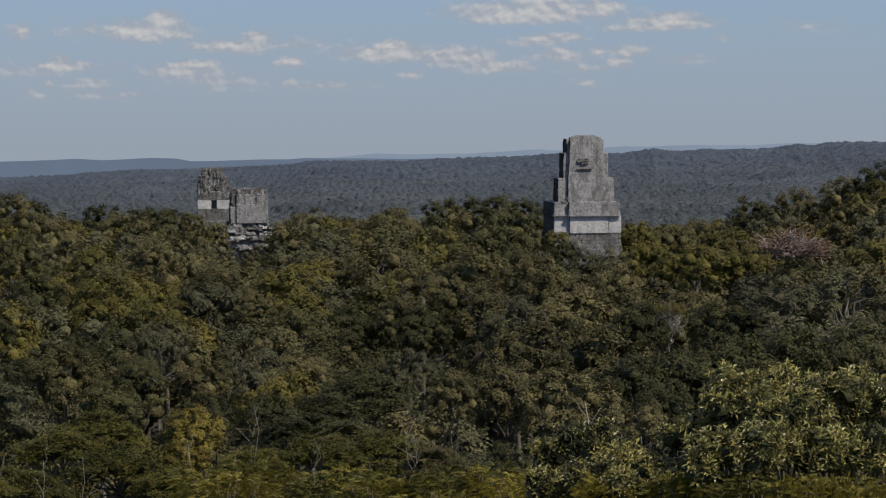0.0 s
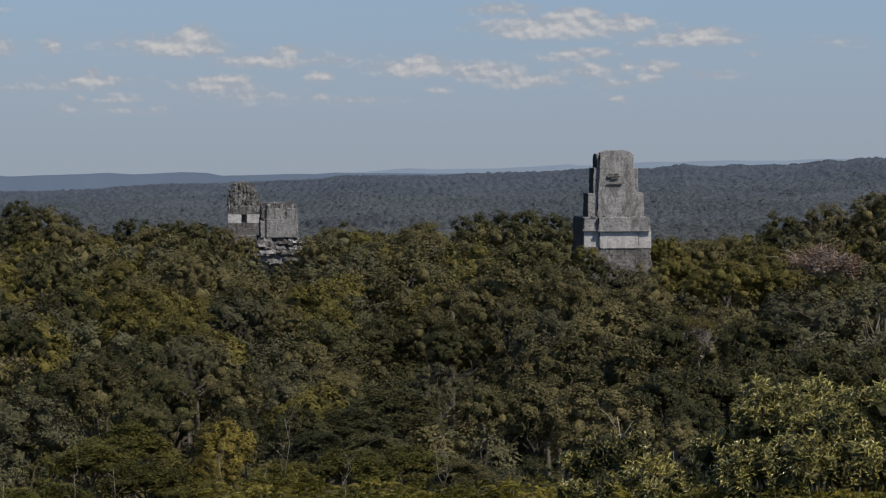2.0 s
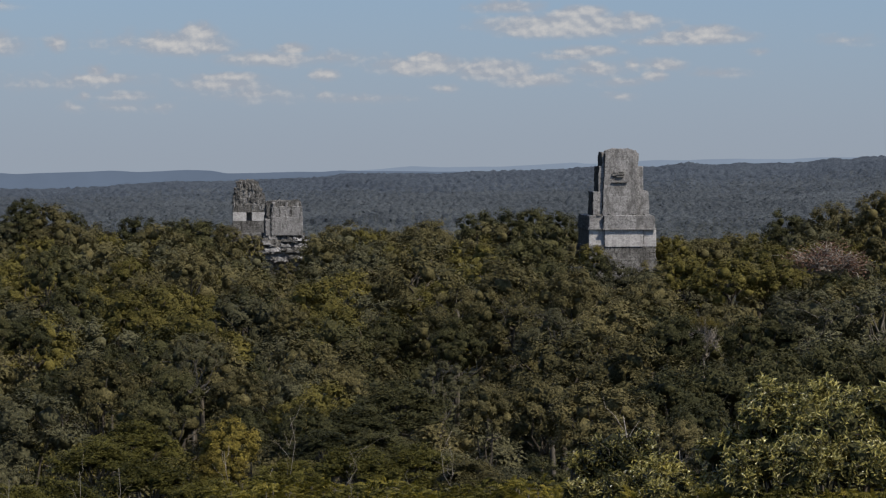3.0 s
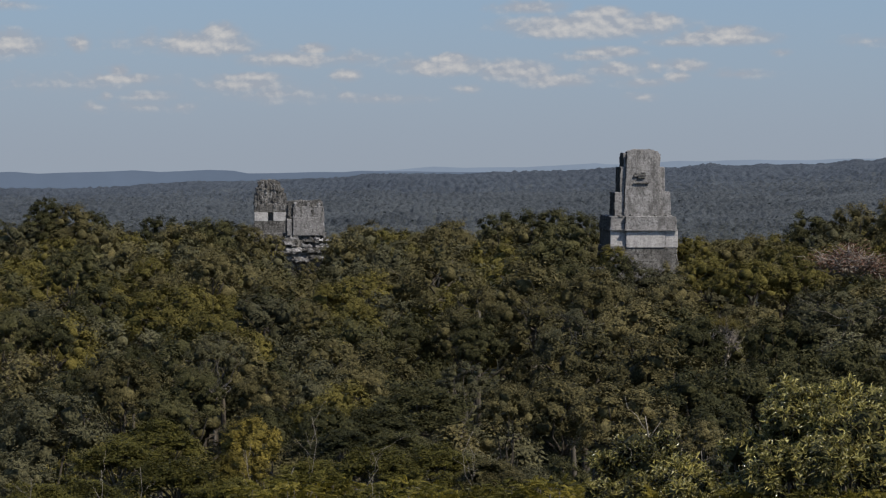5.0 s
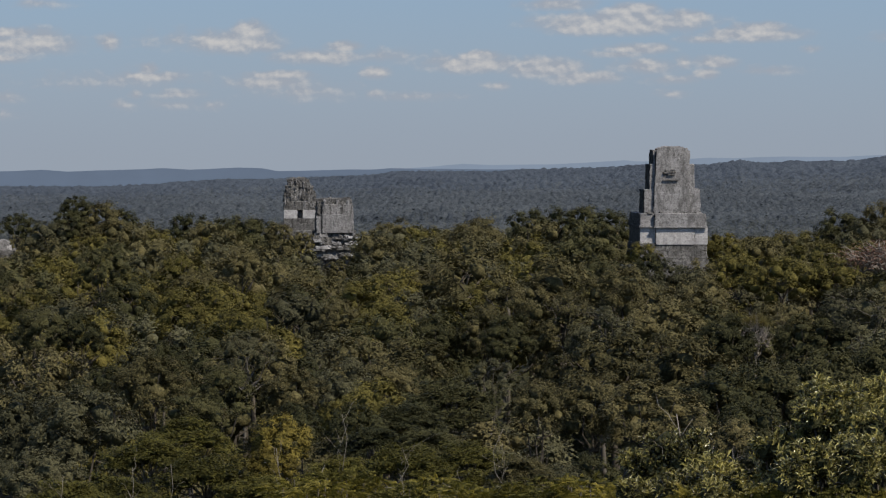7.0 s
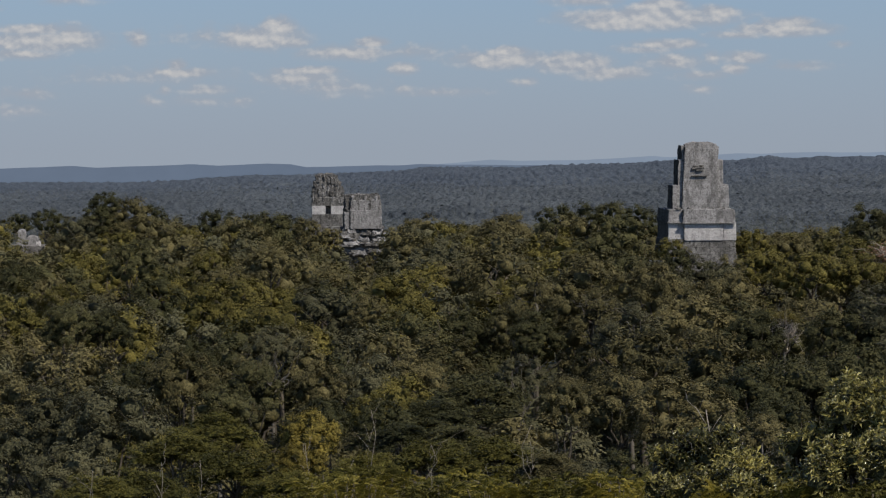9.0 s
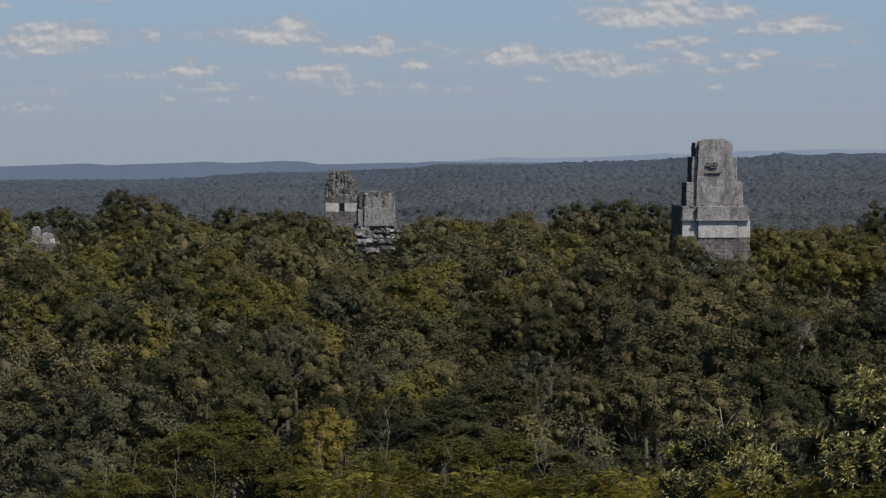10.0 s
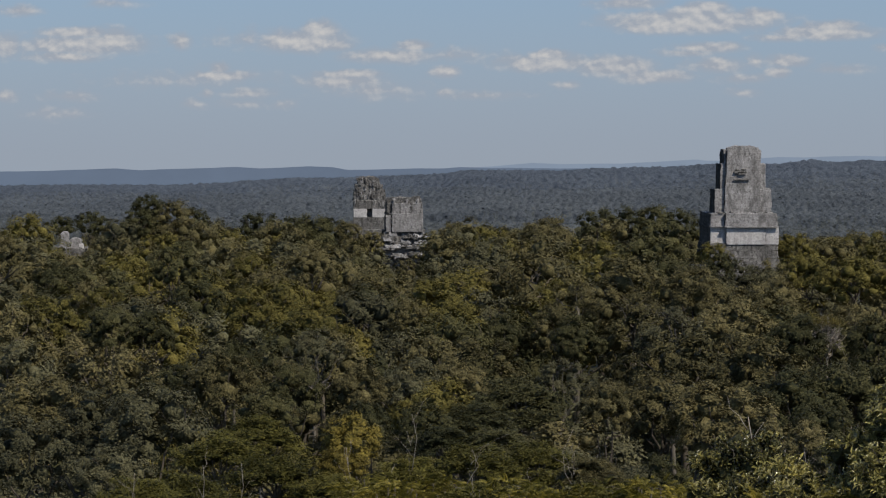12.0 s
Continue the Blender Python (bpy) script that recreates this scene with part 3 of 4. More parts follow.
def join_far_canopy():
    """The trees towards the ridge as one canopy, in three greens."""
    stock = []
    for trunk, crown in KINDS["lite"]:
        v, f = np.empty(len(crown.vertices) * 3), np.empty(len(crown.polygons) * 3, dtype=int)
        crown.vertices.foreach_get("co", v)
        crown.polygons.foreach_get("vertices", f)
        stock.append((v.reshape(-1, 3), f.reshape(-1, 3)))
    for label, colour, low, high in (("olive", "olive", 0, 0.5), ("yellowish green", "bright", 0.5, 0.68), ("dark green", "dark", 0.68, 0.75), ("grey-green", "grey", 0.75, 1.01)):
        verts, faces, o = [], [], 0
        for x, y, top, r, k, spin, luck in FAR_CANOPY:
            if not low <= luck < high:
                continue
            v, f = stock[k]
            s = r / CROWN
            c, w = math.cos(spin) * s, math.sin(spin) * s
            verts.append(np.stack([v[:, 0] * c - v[:, 1] * w + x, v[:, 0] * w + v[:, 1] * c + y, (v[:, 2] - TALL) * s + top], 1))
            faces.append(f + o)
            o += len(v)
        ob = new("forest_canopy", mesh_from("forest_canopy", np.concatenate(verts), np.concatenate(faces), [LEAF[colour]]))
        tagged(ob, f"dense {label} jungle canopy on the ridge", "forest", kind="stuff")


join_far_canopy()


# ---- ground, plain and hills ----
def ground_material():
    m, n = material("forest_floor")
    place = n.add("ShaderNodeNewGeometry").outputs["Position"]
    big, small = n.noise(place, 0.02, 5.0), n.noise(place, 0.4, 4.0)
    colour = n.mix(n.math("ADD", n.math("MULTIPLY", big, 0.6), n.math("MULTIPLY", small, 0.4)), (0.02, 0.022, 0.01), (0.06, 0.058, 0.03))
    b = n.add("ShaderNodeBsdfPrincipled", Roughness=0.95)
    n.link(colour, b.inputs["Base Color"])
    finish(n, b.outputs[0])
    return m


def make_ground():
    rings = [0.0] + list(np.geomspace(6, 4950, 70))
    turns = 128
    verts, faces = [(0, 0, ground_height(0, 0.01))], []
    for r in rings[1:]:
        for k in range(turns):
            w = 2 * math.pi * k / turns
            x, y = r * math.sin(w), r * math.cos(w)
            verts.append((x, y, ground_height(x, y)))
    for k in range(turns):
        faces.append((0, 1 + (k + 1) % turns, 1 + k))
    for i in range(len(rings) - 2):
        for k in range(turns):
            a, b = 1 + i * turns + k, 1 + i * turns + (k + 1) % turns
            faces.append((a, b, b + turns, a + turns))
    ob = new("ground", mesh_from("ground", verts, faces, [ground_material()], True))
    tagged(ob, "forest floor under the jungle, rolling to the horizon", "ground", kind="structure")


make_ground()


def make_undergrowth():
    """Low broad leaves over the forest floor and the near slope."""
    rng = np.random.default_rng(9)
    count = 52000
    d = np.sqrt(rng.uniform(30 ** 2, 340 ** 2, count))
    a = rng.uniform(-0.30, 0.31, count)
    x, y = d * np.sin(a), d * np.cos(a)
    z = np.array([ground_height(px, py) for px, py in zip(x.tolist(), y.tolist())]) + rng.uniform(0.1, 2.6, count) * np.clip(d / 90, 0.3, 1)
    v, f = leaves(rng, np.stack([x, y, z], 1), np.tile((0, -0.3, 1.0), (count, 1)), 0.85, spread=0.5, simple=True)
    ob = new("undergrowth", mesh_from("undergrowth", v, f, [LEAF["dark"]]))
    tagged(ob, "dark green leafy undergrowth covering the forest floor", "undergrowth", kind="stuff")


make_undergrowth()


def crown_bumps(x, y, cell, rng_seed, height):
    """Heights of a closed canopy: one dome for each jittered cell."""
    gx, gy = np.floor(x / cell), np.floor(y / cell)
    best = np.zeros_like(x)
    for i in (-1, 0, 1):
        for j in (-1, 0, 1):
            a, b = gx + i, gy + j
            h = np.sin(a * 127.1 + b * 311.7 + rng_seed) * 43758.5453
            k = np.sin(a * 269.5 + b * 183.3 + rng_seed) * 43758.5453
            h, k = h - np.floor(h), k - np.floor(k)
            q = ((x - (a + 0.15 + 0.7 * h) * cell) ** 2 + (y - (b + 0.15 + 0.7 * k) * cell) ** 2) / cell ** 2
            size = 0.3 + 0.7 * ((h * 7.3 + k * 3.1) % 1.0)
            best = np.maximum(best, height * size * np.sqrt(np.clip(1 - q * 2.6, 0, 1)))
    return best


def hazed_woods_material(name, dark, light):
    m, n = material(name)
    geo = n.add("ShaderNodeNewGeometry")
    place, single = geo.outputs["Position"], geo.outputs["Random Per Island"]
    field, crown = n.noise(place, 0.006, 5.0), n.noise(place, 0.15, 4.0)
    grain = n.ramp(n.noise(place, 0.30, 4.0, 0.7), (0.36, 0.0), (0.64, 1.0))
    t = n.math("ADD", n.math("MULTIPLY", n.math("SUBTRACT", field, 0.5), 1.6), n.math("MULTIPLY", n.math("SUBTRACT", crown, 0.5), 1.6))
    t = n.math("ADD", t, n.math("ADD", n.math("MULTIPLY", grain, 0.35), n.math("MULTIPLY", single, 0.15)))
    t = n.math("ADD", t, 0.25, clamp=True)
    b = n.add("ShaderNodeBsdfPrincipled", Roughness=0.9)
    b.inputs["Specular IOR Level"].default_value = 0.15
    n.link(n.mix(t, dark, light), b.inputs["Base Color"])
    bump = n.add("ShaderNodeBump", Strength=0.8, Distance=1.5)
    n.link(grain, bump.inputs["Height"])
    n.link(bump.outputs[0], b.inputs["Normal"])
    finish(n, b.outputs[0])
    return m


def plain_height(a, d):
    """Level of the plain's canopy by bearing and distance: low swells, rising to the far edge."""
    edge = np.interp(1000 * np.tan(a), [p[0] for p in PLAIN_EDGE], [p[1] for p in PLAIN_EDGE])
    rim = EYE - 4700 * edge / 1000 - 7.0
    k = np.clip((d - 1300) / 3400, 0, 1)
    z = np.interp(d, (640, 850, 1300), (3, 4, 5)) * (1 - k) + rim * k
    x, y = d * np.sin(a), d * np.cos(a)
    swell = np.sin(x * 0.0061 + 1) * np.sin(y * 0.0043) + 0.5 * np.sin(x * 0.013 + y * 0.009) + 0.4 * np.sin(y * 0.021 - x * 0.007)
    return z + 4.5 * swell * np.clip((d - 700) / 1200, 0, 1) * np.clip((4800 - d) / 900, 0.25, 1)


# The plain's far edge: bearing and drop under eye level.
PLAIN_EDGE = [(-345, 14), (-248.8, 13.8), (-189.5, 14), (-160, 12.8), (-145.2, 11.6), (-124.6, 10.1), (-101.1, 10.4), (-71.8, 8.9), (-47.3, 8.0), (-33.9, 6.2), (-19.3, 6.4), (15.5, 6.4), (30, 5.4), (73.4, 4.4), (88, 2.9), (125, 2.6), (140.8, 0.6), (154, 2.0), (168, 0.9), (178, 1.5), (201, 0.8), (215.8, -1.2), (224.6, -0.9), (236, -2.4), (262, -2.3), (330, -2)]


def make_plain():
    """The canopy of the plain: a closed roof of rounded crowns, with loose leaf sprays nearer."""
    # Each farther band is bluer: distance haze put into the base colours.
    woods = [hazed_woods_material("near_plain_hazed_foliage", (0.030, 0.036, 0.039), (0.087, 0.096, 0.094)),
             hazed_woods_material("middle_plain_hazed_foliage", (0.037, 0.045, 0.055), (0.092, 0.106, 0.119)),
             hazed_woods_material("far_plain_hazed_foliage", (0.042, 0.053, 0.073), (0.082, 0.100, 0.124))]
    rng = np.random.default_rng(21)
    turns, rings = 1000, 400
    aa, dd = np.meshgrid(np.linspace(-0.31, 0.32, turns), np.geomspace(640, 4700, rings))
    x, y = dd * np.sin(aa), dd * np.cos(aa)
    wide = np.clip((dd - 1800) / 900, 0, 1)
    small = crown_bumps(x, y, 7.0, 1.7, 5.2) + crown_bumps(x, y, 3.4, 4.1, 1.0)
    large = crown_bumps(x, y, 13.0, 2.9, 7.5) + crown_bumps(x, y, 7.0, 6.3, 1.5)
    z = plain_height(aa, dd) + small * (1 - wide) + large * wide
    i = np.arange(turns * rings).reshape(rings, turns)
    f = np.stack([i[:-1, :-1], i[:-1, 1:], i[1:, 1:], i[1:, :-1]], -1).reshape(-1, 4)
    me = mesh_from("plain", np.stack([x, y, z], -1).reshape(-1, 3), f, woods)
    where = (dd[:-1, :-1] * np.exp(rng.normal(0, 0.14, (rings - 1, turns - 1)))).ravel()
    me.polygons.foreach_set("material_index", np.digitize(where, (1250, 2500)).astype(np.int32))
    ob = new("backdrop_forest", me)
    tagged(ob, "closed jungle canopy of the wide plain, distance haze painted in bluish", "forest", kind="stuff")
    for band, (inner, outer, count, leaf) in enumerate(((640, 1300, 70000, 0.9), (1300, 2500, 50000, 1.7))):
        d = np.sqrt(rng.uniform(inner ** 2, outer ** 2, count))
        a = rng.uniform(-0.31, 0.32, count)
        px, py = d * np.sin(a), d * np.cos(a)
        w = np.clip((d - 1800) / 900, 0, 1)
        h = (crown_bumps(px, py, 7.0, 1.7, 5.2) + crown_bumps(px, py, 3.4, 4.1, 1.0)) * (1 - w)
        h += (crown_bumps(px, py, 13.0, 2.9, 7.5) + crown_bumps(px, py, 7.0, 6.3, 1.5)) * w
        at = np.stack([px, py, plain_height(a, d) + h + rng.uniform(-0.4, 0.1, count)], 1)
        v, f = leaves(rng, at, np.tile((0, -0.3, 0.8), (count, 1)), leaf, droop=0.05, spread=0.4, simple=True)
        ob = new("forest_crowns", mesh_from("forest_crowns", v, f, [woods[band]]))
        tagged(ob, "countless leaf sprays on the jungle plain's crowns", "forest", kind="stuff")


make_plain()


def hill_haze_glow(name, colour, strength):
    """Far hills as a plain backdrop: the air's blue haze is put in as emission."""
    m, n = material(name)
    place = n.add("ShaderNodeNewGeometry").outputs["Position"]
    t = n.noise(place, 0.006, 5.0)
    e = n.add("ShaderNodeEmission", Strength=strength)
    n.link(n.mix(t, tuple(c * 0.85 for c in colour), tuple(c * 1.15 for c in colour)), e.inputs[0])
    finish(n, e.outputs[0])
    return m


def make_hills(name, d, profile, wave, colour, label):
    """A range of hills on the skyline. Profile: bearing and height against eye level, thousandths of a radian."""
    count = 400
    a = np.linspace(-0.40, 0.42, count)
    crest = np.interp(a * 1000, [p[0] for p in profile], [p[1] for p in profile])
    crest = crest + wave * (np.sin(a * 61 + d) * 0.5 + np.sin(a * 143 + d * 2) * 0.3 + np.sin(a * 390) * 0.12)
    x, y, z = d * np.sin(a), d * np.cos(a), EYE + d * crest / 1000
    verts = []
    for k in range(5):
        w = k / 4
        verts += [(px * (0.99 + 0.01 * w), py * (0.99 + 0.01 * w), -20 + (pz + 20) * math.sin(w * math.pi / 2)) for px, py, pz in zip(x, y, z)]
    faces = [(r * count + i, r * count + i + 1, (r + 1) * count + i + 1, (r + 1) * count + i) for r in range(4) for i in range(count - 1)]
    ob = new(name, mesh_from(name, verts, faces, [hill_haze_glow(name + "_haze", colour, 1.0)], True))
    tagged(ob, label, "hills", kind="structure")


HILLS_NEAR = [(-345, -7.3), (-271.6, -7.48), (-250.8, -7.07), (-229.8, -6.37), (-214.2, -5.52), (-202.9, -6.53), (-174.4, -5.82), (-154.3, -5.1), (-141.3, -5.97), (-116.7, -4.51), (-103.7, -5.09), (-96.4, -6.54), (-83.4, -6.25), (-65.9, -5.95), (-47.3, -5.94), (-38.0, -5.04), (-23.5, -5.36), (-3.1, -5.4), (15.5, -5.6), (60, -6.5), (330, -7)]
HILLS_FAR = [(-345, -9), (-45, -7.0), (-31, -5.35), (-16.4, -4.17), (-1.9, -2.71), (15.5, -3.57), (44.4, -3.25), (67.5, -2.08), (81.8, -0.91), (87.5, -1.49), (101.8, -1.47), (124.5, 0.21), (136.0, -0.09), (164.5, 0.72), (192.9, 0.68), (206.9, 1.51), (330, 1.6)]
make_hills("backdrop_hills", 4780, HILLS_NEAR, 0.25, (0.130, 0.168, 0.235), "low wooded hills on the horizon, glowing in haze blue")
make_hills("backdrop_hills_far", 4900, HILLS_FAR, 0.25, (0.225, 0.280, 0.365), "far hills on the horizon, glowing in pale haze colour")


# ---- temples ----
def worn_block(name, size, base, mat, parent, taper=(1.0, 1.0), wear=0.08, cell=0.7, seed=0, label="", round_top=0.0):
    """A block of masonry with battered faces and uneven worn edges; base is the middle of its underside."""
    w, dp, h = size
    bm = bmesh.new()
    bmesh.ops.create_cube(bm, size=1)
    bmesh.ops.bevel(bm, geom=list(bm.edges), offset=0.03 / max(0.3, min(size)), segments=1, affect="EDGES")
    cuts = max(1, min(14, int(max(w, h) / cell)))
    bmesh.ops.subdivide_edges(bm, edges=[e for e in bm.edges if e.calc_length() > 0.5], cuts=cuts, use_grid_fill=True)
    for v in bm.verts:
        k = v.co.z + 0.5
        sx, sy = 1 + (taper[0] - 1) * k, 1 + (taper[1] - 1) * k
        x, y, z = v.co.x * w * sx, v.co.y * dp * sy, k * h
        if round_top:
            z -= round_top * max(0.0, (abs(v.co.x) * 2 - 0.45) / 0.55) ** 2 * k
        p = Vector((x * 2.1 + seed * 7.1, y * 2.1 + base[1], (z + base[2]) * 2.1))
        edge = 0.6 + 1.4 * (abs(v.co.x) > 0.44) + 1.4 * (v.co.z > 0.44)
        x += wear * edge * noise.noise(p)
        y += 0.5 * wear * noise.noise(p + Vector((31, 0, 0)))
        z += wear * edge * noise.noise(p + Vector((0, 57, 0))) * (k > 0.02)
        v.co = (x + base[0], y + base[1], z + base[2])
    bm.normal_update()
    # Left faces, away from the sun, get the stone with shade painted in.
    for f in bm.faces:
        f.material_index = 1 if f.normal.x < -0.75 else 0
    me = bpy.data.meshes.new(name)
    bm.to_mesh(me)
    bm.free()
    me.materials.append(mat)
    me.materials.append(SHADE_MOULD_STONE)
    ob = new(name, me)
    ob.parent = parent
    return tagged(ob, label)


def wall_with_door(name, size, base, door, mat, parent, seed):
    """A wall of three blocks round a doorway: two jambs; the beam above is the frieze."""
    w, dp, h = size
    jamb = (w - door) / 2
    for s in (-1, 1):
        worn_block(name, (jamb, dp, h), (base[0] + s * (door + jamb) / 2, base[1], base[2]), mat, parent, wear=0.05, seed=seed + s)


def tall_temple():
    """The nearest temple: a stepped roof comb on a two-band building, seen from its back."""
    t = new("temple")
    t.matrix_basis = pose(39.8, 372.5, 0, 0, 0, 7)
    g = 2.0
    # terraces of the pyramid, mostly under the trees
    for k, (half, top) in enumerate(((21, 9), (18.5, 15), (16, 20.5), (13.5, 26), (11, 31.0))):
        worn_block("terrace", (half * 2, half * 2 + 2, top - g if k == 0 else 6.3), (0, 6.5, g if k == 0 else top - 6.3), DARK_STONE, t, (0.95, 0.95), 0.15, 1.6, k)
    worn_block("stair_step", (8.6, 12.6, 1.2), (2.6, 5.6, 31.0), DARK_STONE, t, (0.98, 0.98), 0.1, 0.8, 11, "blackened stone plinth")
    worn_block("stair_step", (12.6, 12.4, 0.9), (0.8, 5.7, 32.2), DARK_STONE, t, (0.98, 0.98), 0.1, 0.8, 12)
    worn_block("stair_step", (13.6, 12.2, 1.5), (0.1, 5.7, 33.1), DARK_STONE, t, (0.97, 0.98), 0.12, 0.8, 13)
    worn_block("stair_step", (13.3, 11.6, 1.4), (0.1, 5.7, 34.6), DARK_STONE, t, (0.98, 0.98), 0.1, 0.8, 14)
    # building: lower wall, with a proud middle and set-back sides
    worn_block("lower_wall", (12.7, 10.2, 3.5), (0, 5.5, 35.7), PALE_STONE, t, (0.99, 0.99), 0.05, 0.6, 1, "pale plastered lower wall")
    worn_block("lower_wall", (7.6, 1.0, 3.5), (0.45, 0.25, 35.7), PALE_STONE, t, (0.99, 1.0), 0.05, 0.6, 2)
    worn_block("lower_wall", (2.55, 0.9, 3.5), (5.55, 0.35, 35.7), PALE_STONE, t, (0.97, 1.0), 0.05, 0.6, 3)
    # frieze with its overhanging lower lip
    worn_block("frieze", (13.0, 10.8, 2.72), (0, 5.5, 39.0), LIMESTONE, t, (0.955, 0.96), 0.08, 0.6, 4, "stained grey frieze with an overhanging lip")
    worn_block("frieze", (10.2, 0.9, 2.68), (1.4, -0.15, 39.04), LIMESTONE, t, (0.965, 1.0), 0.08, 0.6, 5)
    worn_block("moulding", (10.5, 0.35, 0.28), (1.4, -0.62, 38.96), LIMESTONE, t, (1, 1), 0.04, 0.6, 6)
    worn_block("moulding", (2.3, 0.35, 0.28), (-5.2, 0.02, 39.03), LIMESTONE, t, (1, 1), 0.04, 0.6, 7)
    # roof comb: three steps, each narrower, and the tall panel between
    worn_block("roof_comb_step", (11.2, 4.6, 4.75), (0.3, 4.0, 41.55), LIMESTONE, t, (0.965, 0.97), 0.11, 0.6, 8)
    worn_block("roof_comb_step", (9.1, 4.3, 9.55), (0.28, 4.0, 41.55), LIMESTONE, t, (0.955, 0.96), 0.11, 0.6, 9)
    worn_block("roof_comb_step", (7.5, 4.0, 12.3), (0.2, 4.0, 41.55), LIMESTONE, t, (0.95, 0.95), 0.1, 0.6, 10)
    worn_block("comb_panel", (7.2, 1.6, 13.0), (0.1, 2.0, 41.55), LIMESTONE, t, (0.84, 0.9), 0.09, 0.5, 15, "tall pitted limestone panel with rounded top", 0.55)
    # remains of the carved relief and its niche
    for k, (x, z, w, h) in enumerate(((-1.35, 49.35, 0.7, 0.3), (-0.55, 49.5, 1.3, 0.35), (0.35, 49.45, 0.9, 0.3), (-0.2, 49.05, 1.5, 0.22), (-0.25, 48.0, 3.1, 0.16), (-0.9, 49.9, 0.7, 0.22), (0.2, 50.0, 0.9, 0.16))):
        worn_block("relief_fragment", (w, 0.5, h), (x, 1.12, z), DARK_STONE, t, (0.9, 0.8), 0.09, 0.3, 20 + k)
    for k, (x, w) in enumerate(((-4.4, 1.2), (4.1, 1.4), (-2.2, 0.6), (2.6, 0.5))):
        worn_block("coping_stone", (w, 1.6, 0.35), (x, 0.9, 41.6), DARK_STONE, t, (0.9, 0.9), 0.12, 0.4, 30 + k)
    tagged(t, "tall grey limestone temple with stepped roof comb above the trees", "temple")
    return t


def door_temple():
    """The farthest temple, with its doorway towards the camera and a ragged roof comb."""
    t = new("temple")
    t.matrix_basis = pose(-53.1, 622, 0, 0, 0, 5)
    for k, (half, top) in enumerate(((17, 6), (14.5, 12), (12, 18), (9.5, 24), (7.8, 29.2))):
        worn_block("terrace", (half * 2, half * 2, 6.2), (0, 5, top - 6.2), DARK_STONE, t, (0.95, 0.95), 0.2, 1.6, 40 + k)
    worn_block("plinth", (11.8, 10.2, 2.0), (-0.2, 5, 29.2), DARK_STONE, t, (0.97, 0.97), 0.15, 0.8, 45)
    worn_block("plinth", (10.6, 9.6, 1.8), (0, 5, 31.2), DARK_STONE, t, (0.98, 0.98), 0.12, 0.8, 46)
    wall_with_door("front_wall", (10.3, 1.6, 2.75), (0, 1.2, 33.0), 1.75, PALE_STONE, t, 47)
    worn_block("rear_wall", (10.1, 5.6, 2.75), (0, 5.6, 33.0), LIMESTONE, t, (1, 1), 0.06, 0.8, 50)
    worn_block("frieze", (10.6, 8.6, 2.6), (0, 4.7, 35.75), DARK_STONE, t, (0.95, 0.93), 0.16, 0.6, 51, "blackened ragged frieze")
    worn_block("roof_comb_step", (10.3, 4.6, 3.4), (-0.1, 5.2, 38.1), DARK_STONE, t, (0.93, 0.9), 0.3, 0.5, 52)
    worn_block("roof_comb_step", (9.5, 4.2, 5.6), (-0.35, 5.2, 38.1), DARK_STONE, t, (0.88, 0.85), 0.34, 0.5, 53, "crumbling roof comb", 0.5)
    worn_block("roof_comb_step", (8.0, 3.6, 7.9), (-0.75, 5.2, 38.1), DARK_STONE, t, (0.74, 0.8), 0.36, 0.5, 54, "", 0.8)
    rng = random.Random(8)
    for k in range(48):
        z = rng.uniform(36.2, 44.2)
        reach = 4.9 - max(0.0, z - 38.2) * 0.30
        face = 2.75 + (z - 38.2) * 0.09 if z > 37.6 else 0.55
        worn_block("comb_stone", (rng.uniform(0.3, 0.75), 0.6, rng.uniform(0.8, 2.0)), (rng.uniform(-reach, reach) - 0.45, face + 0.1, z), rng.choice((DARK_STONE, DARK_STONE, LIMESTONE)), t, (0.8, 0.8), 0.18, 0.4, 60 + k)
    tagged(t, "ruined stone temple with pale door wall and ragged comb", "temple")
    return t


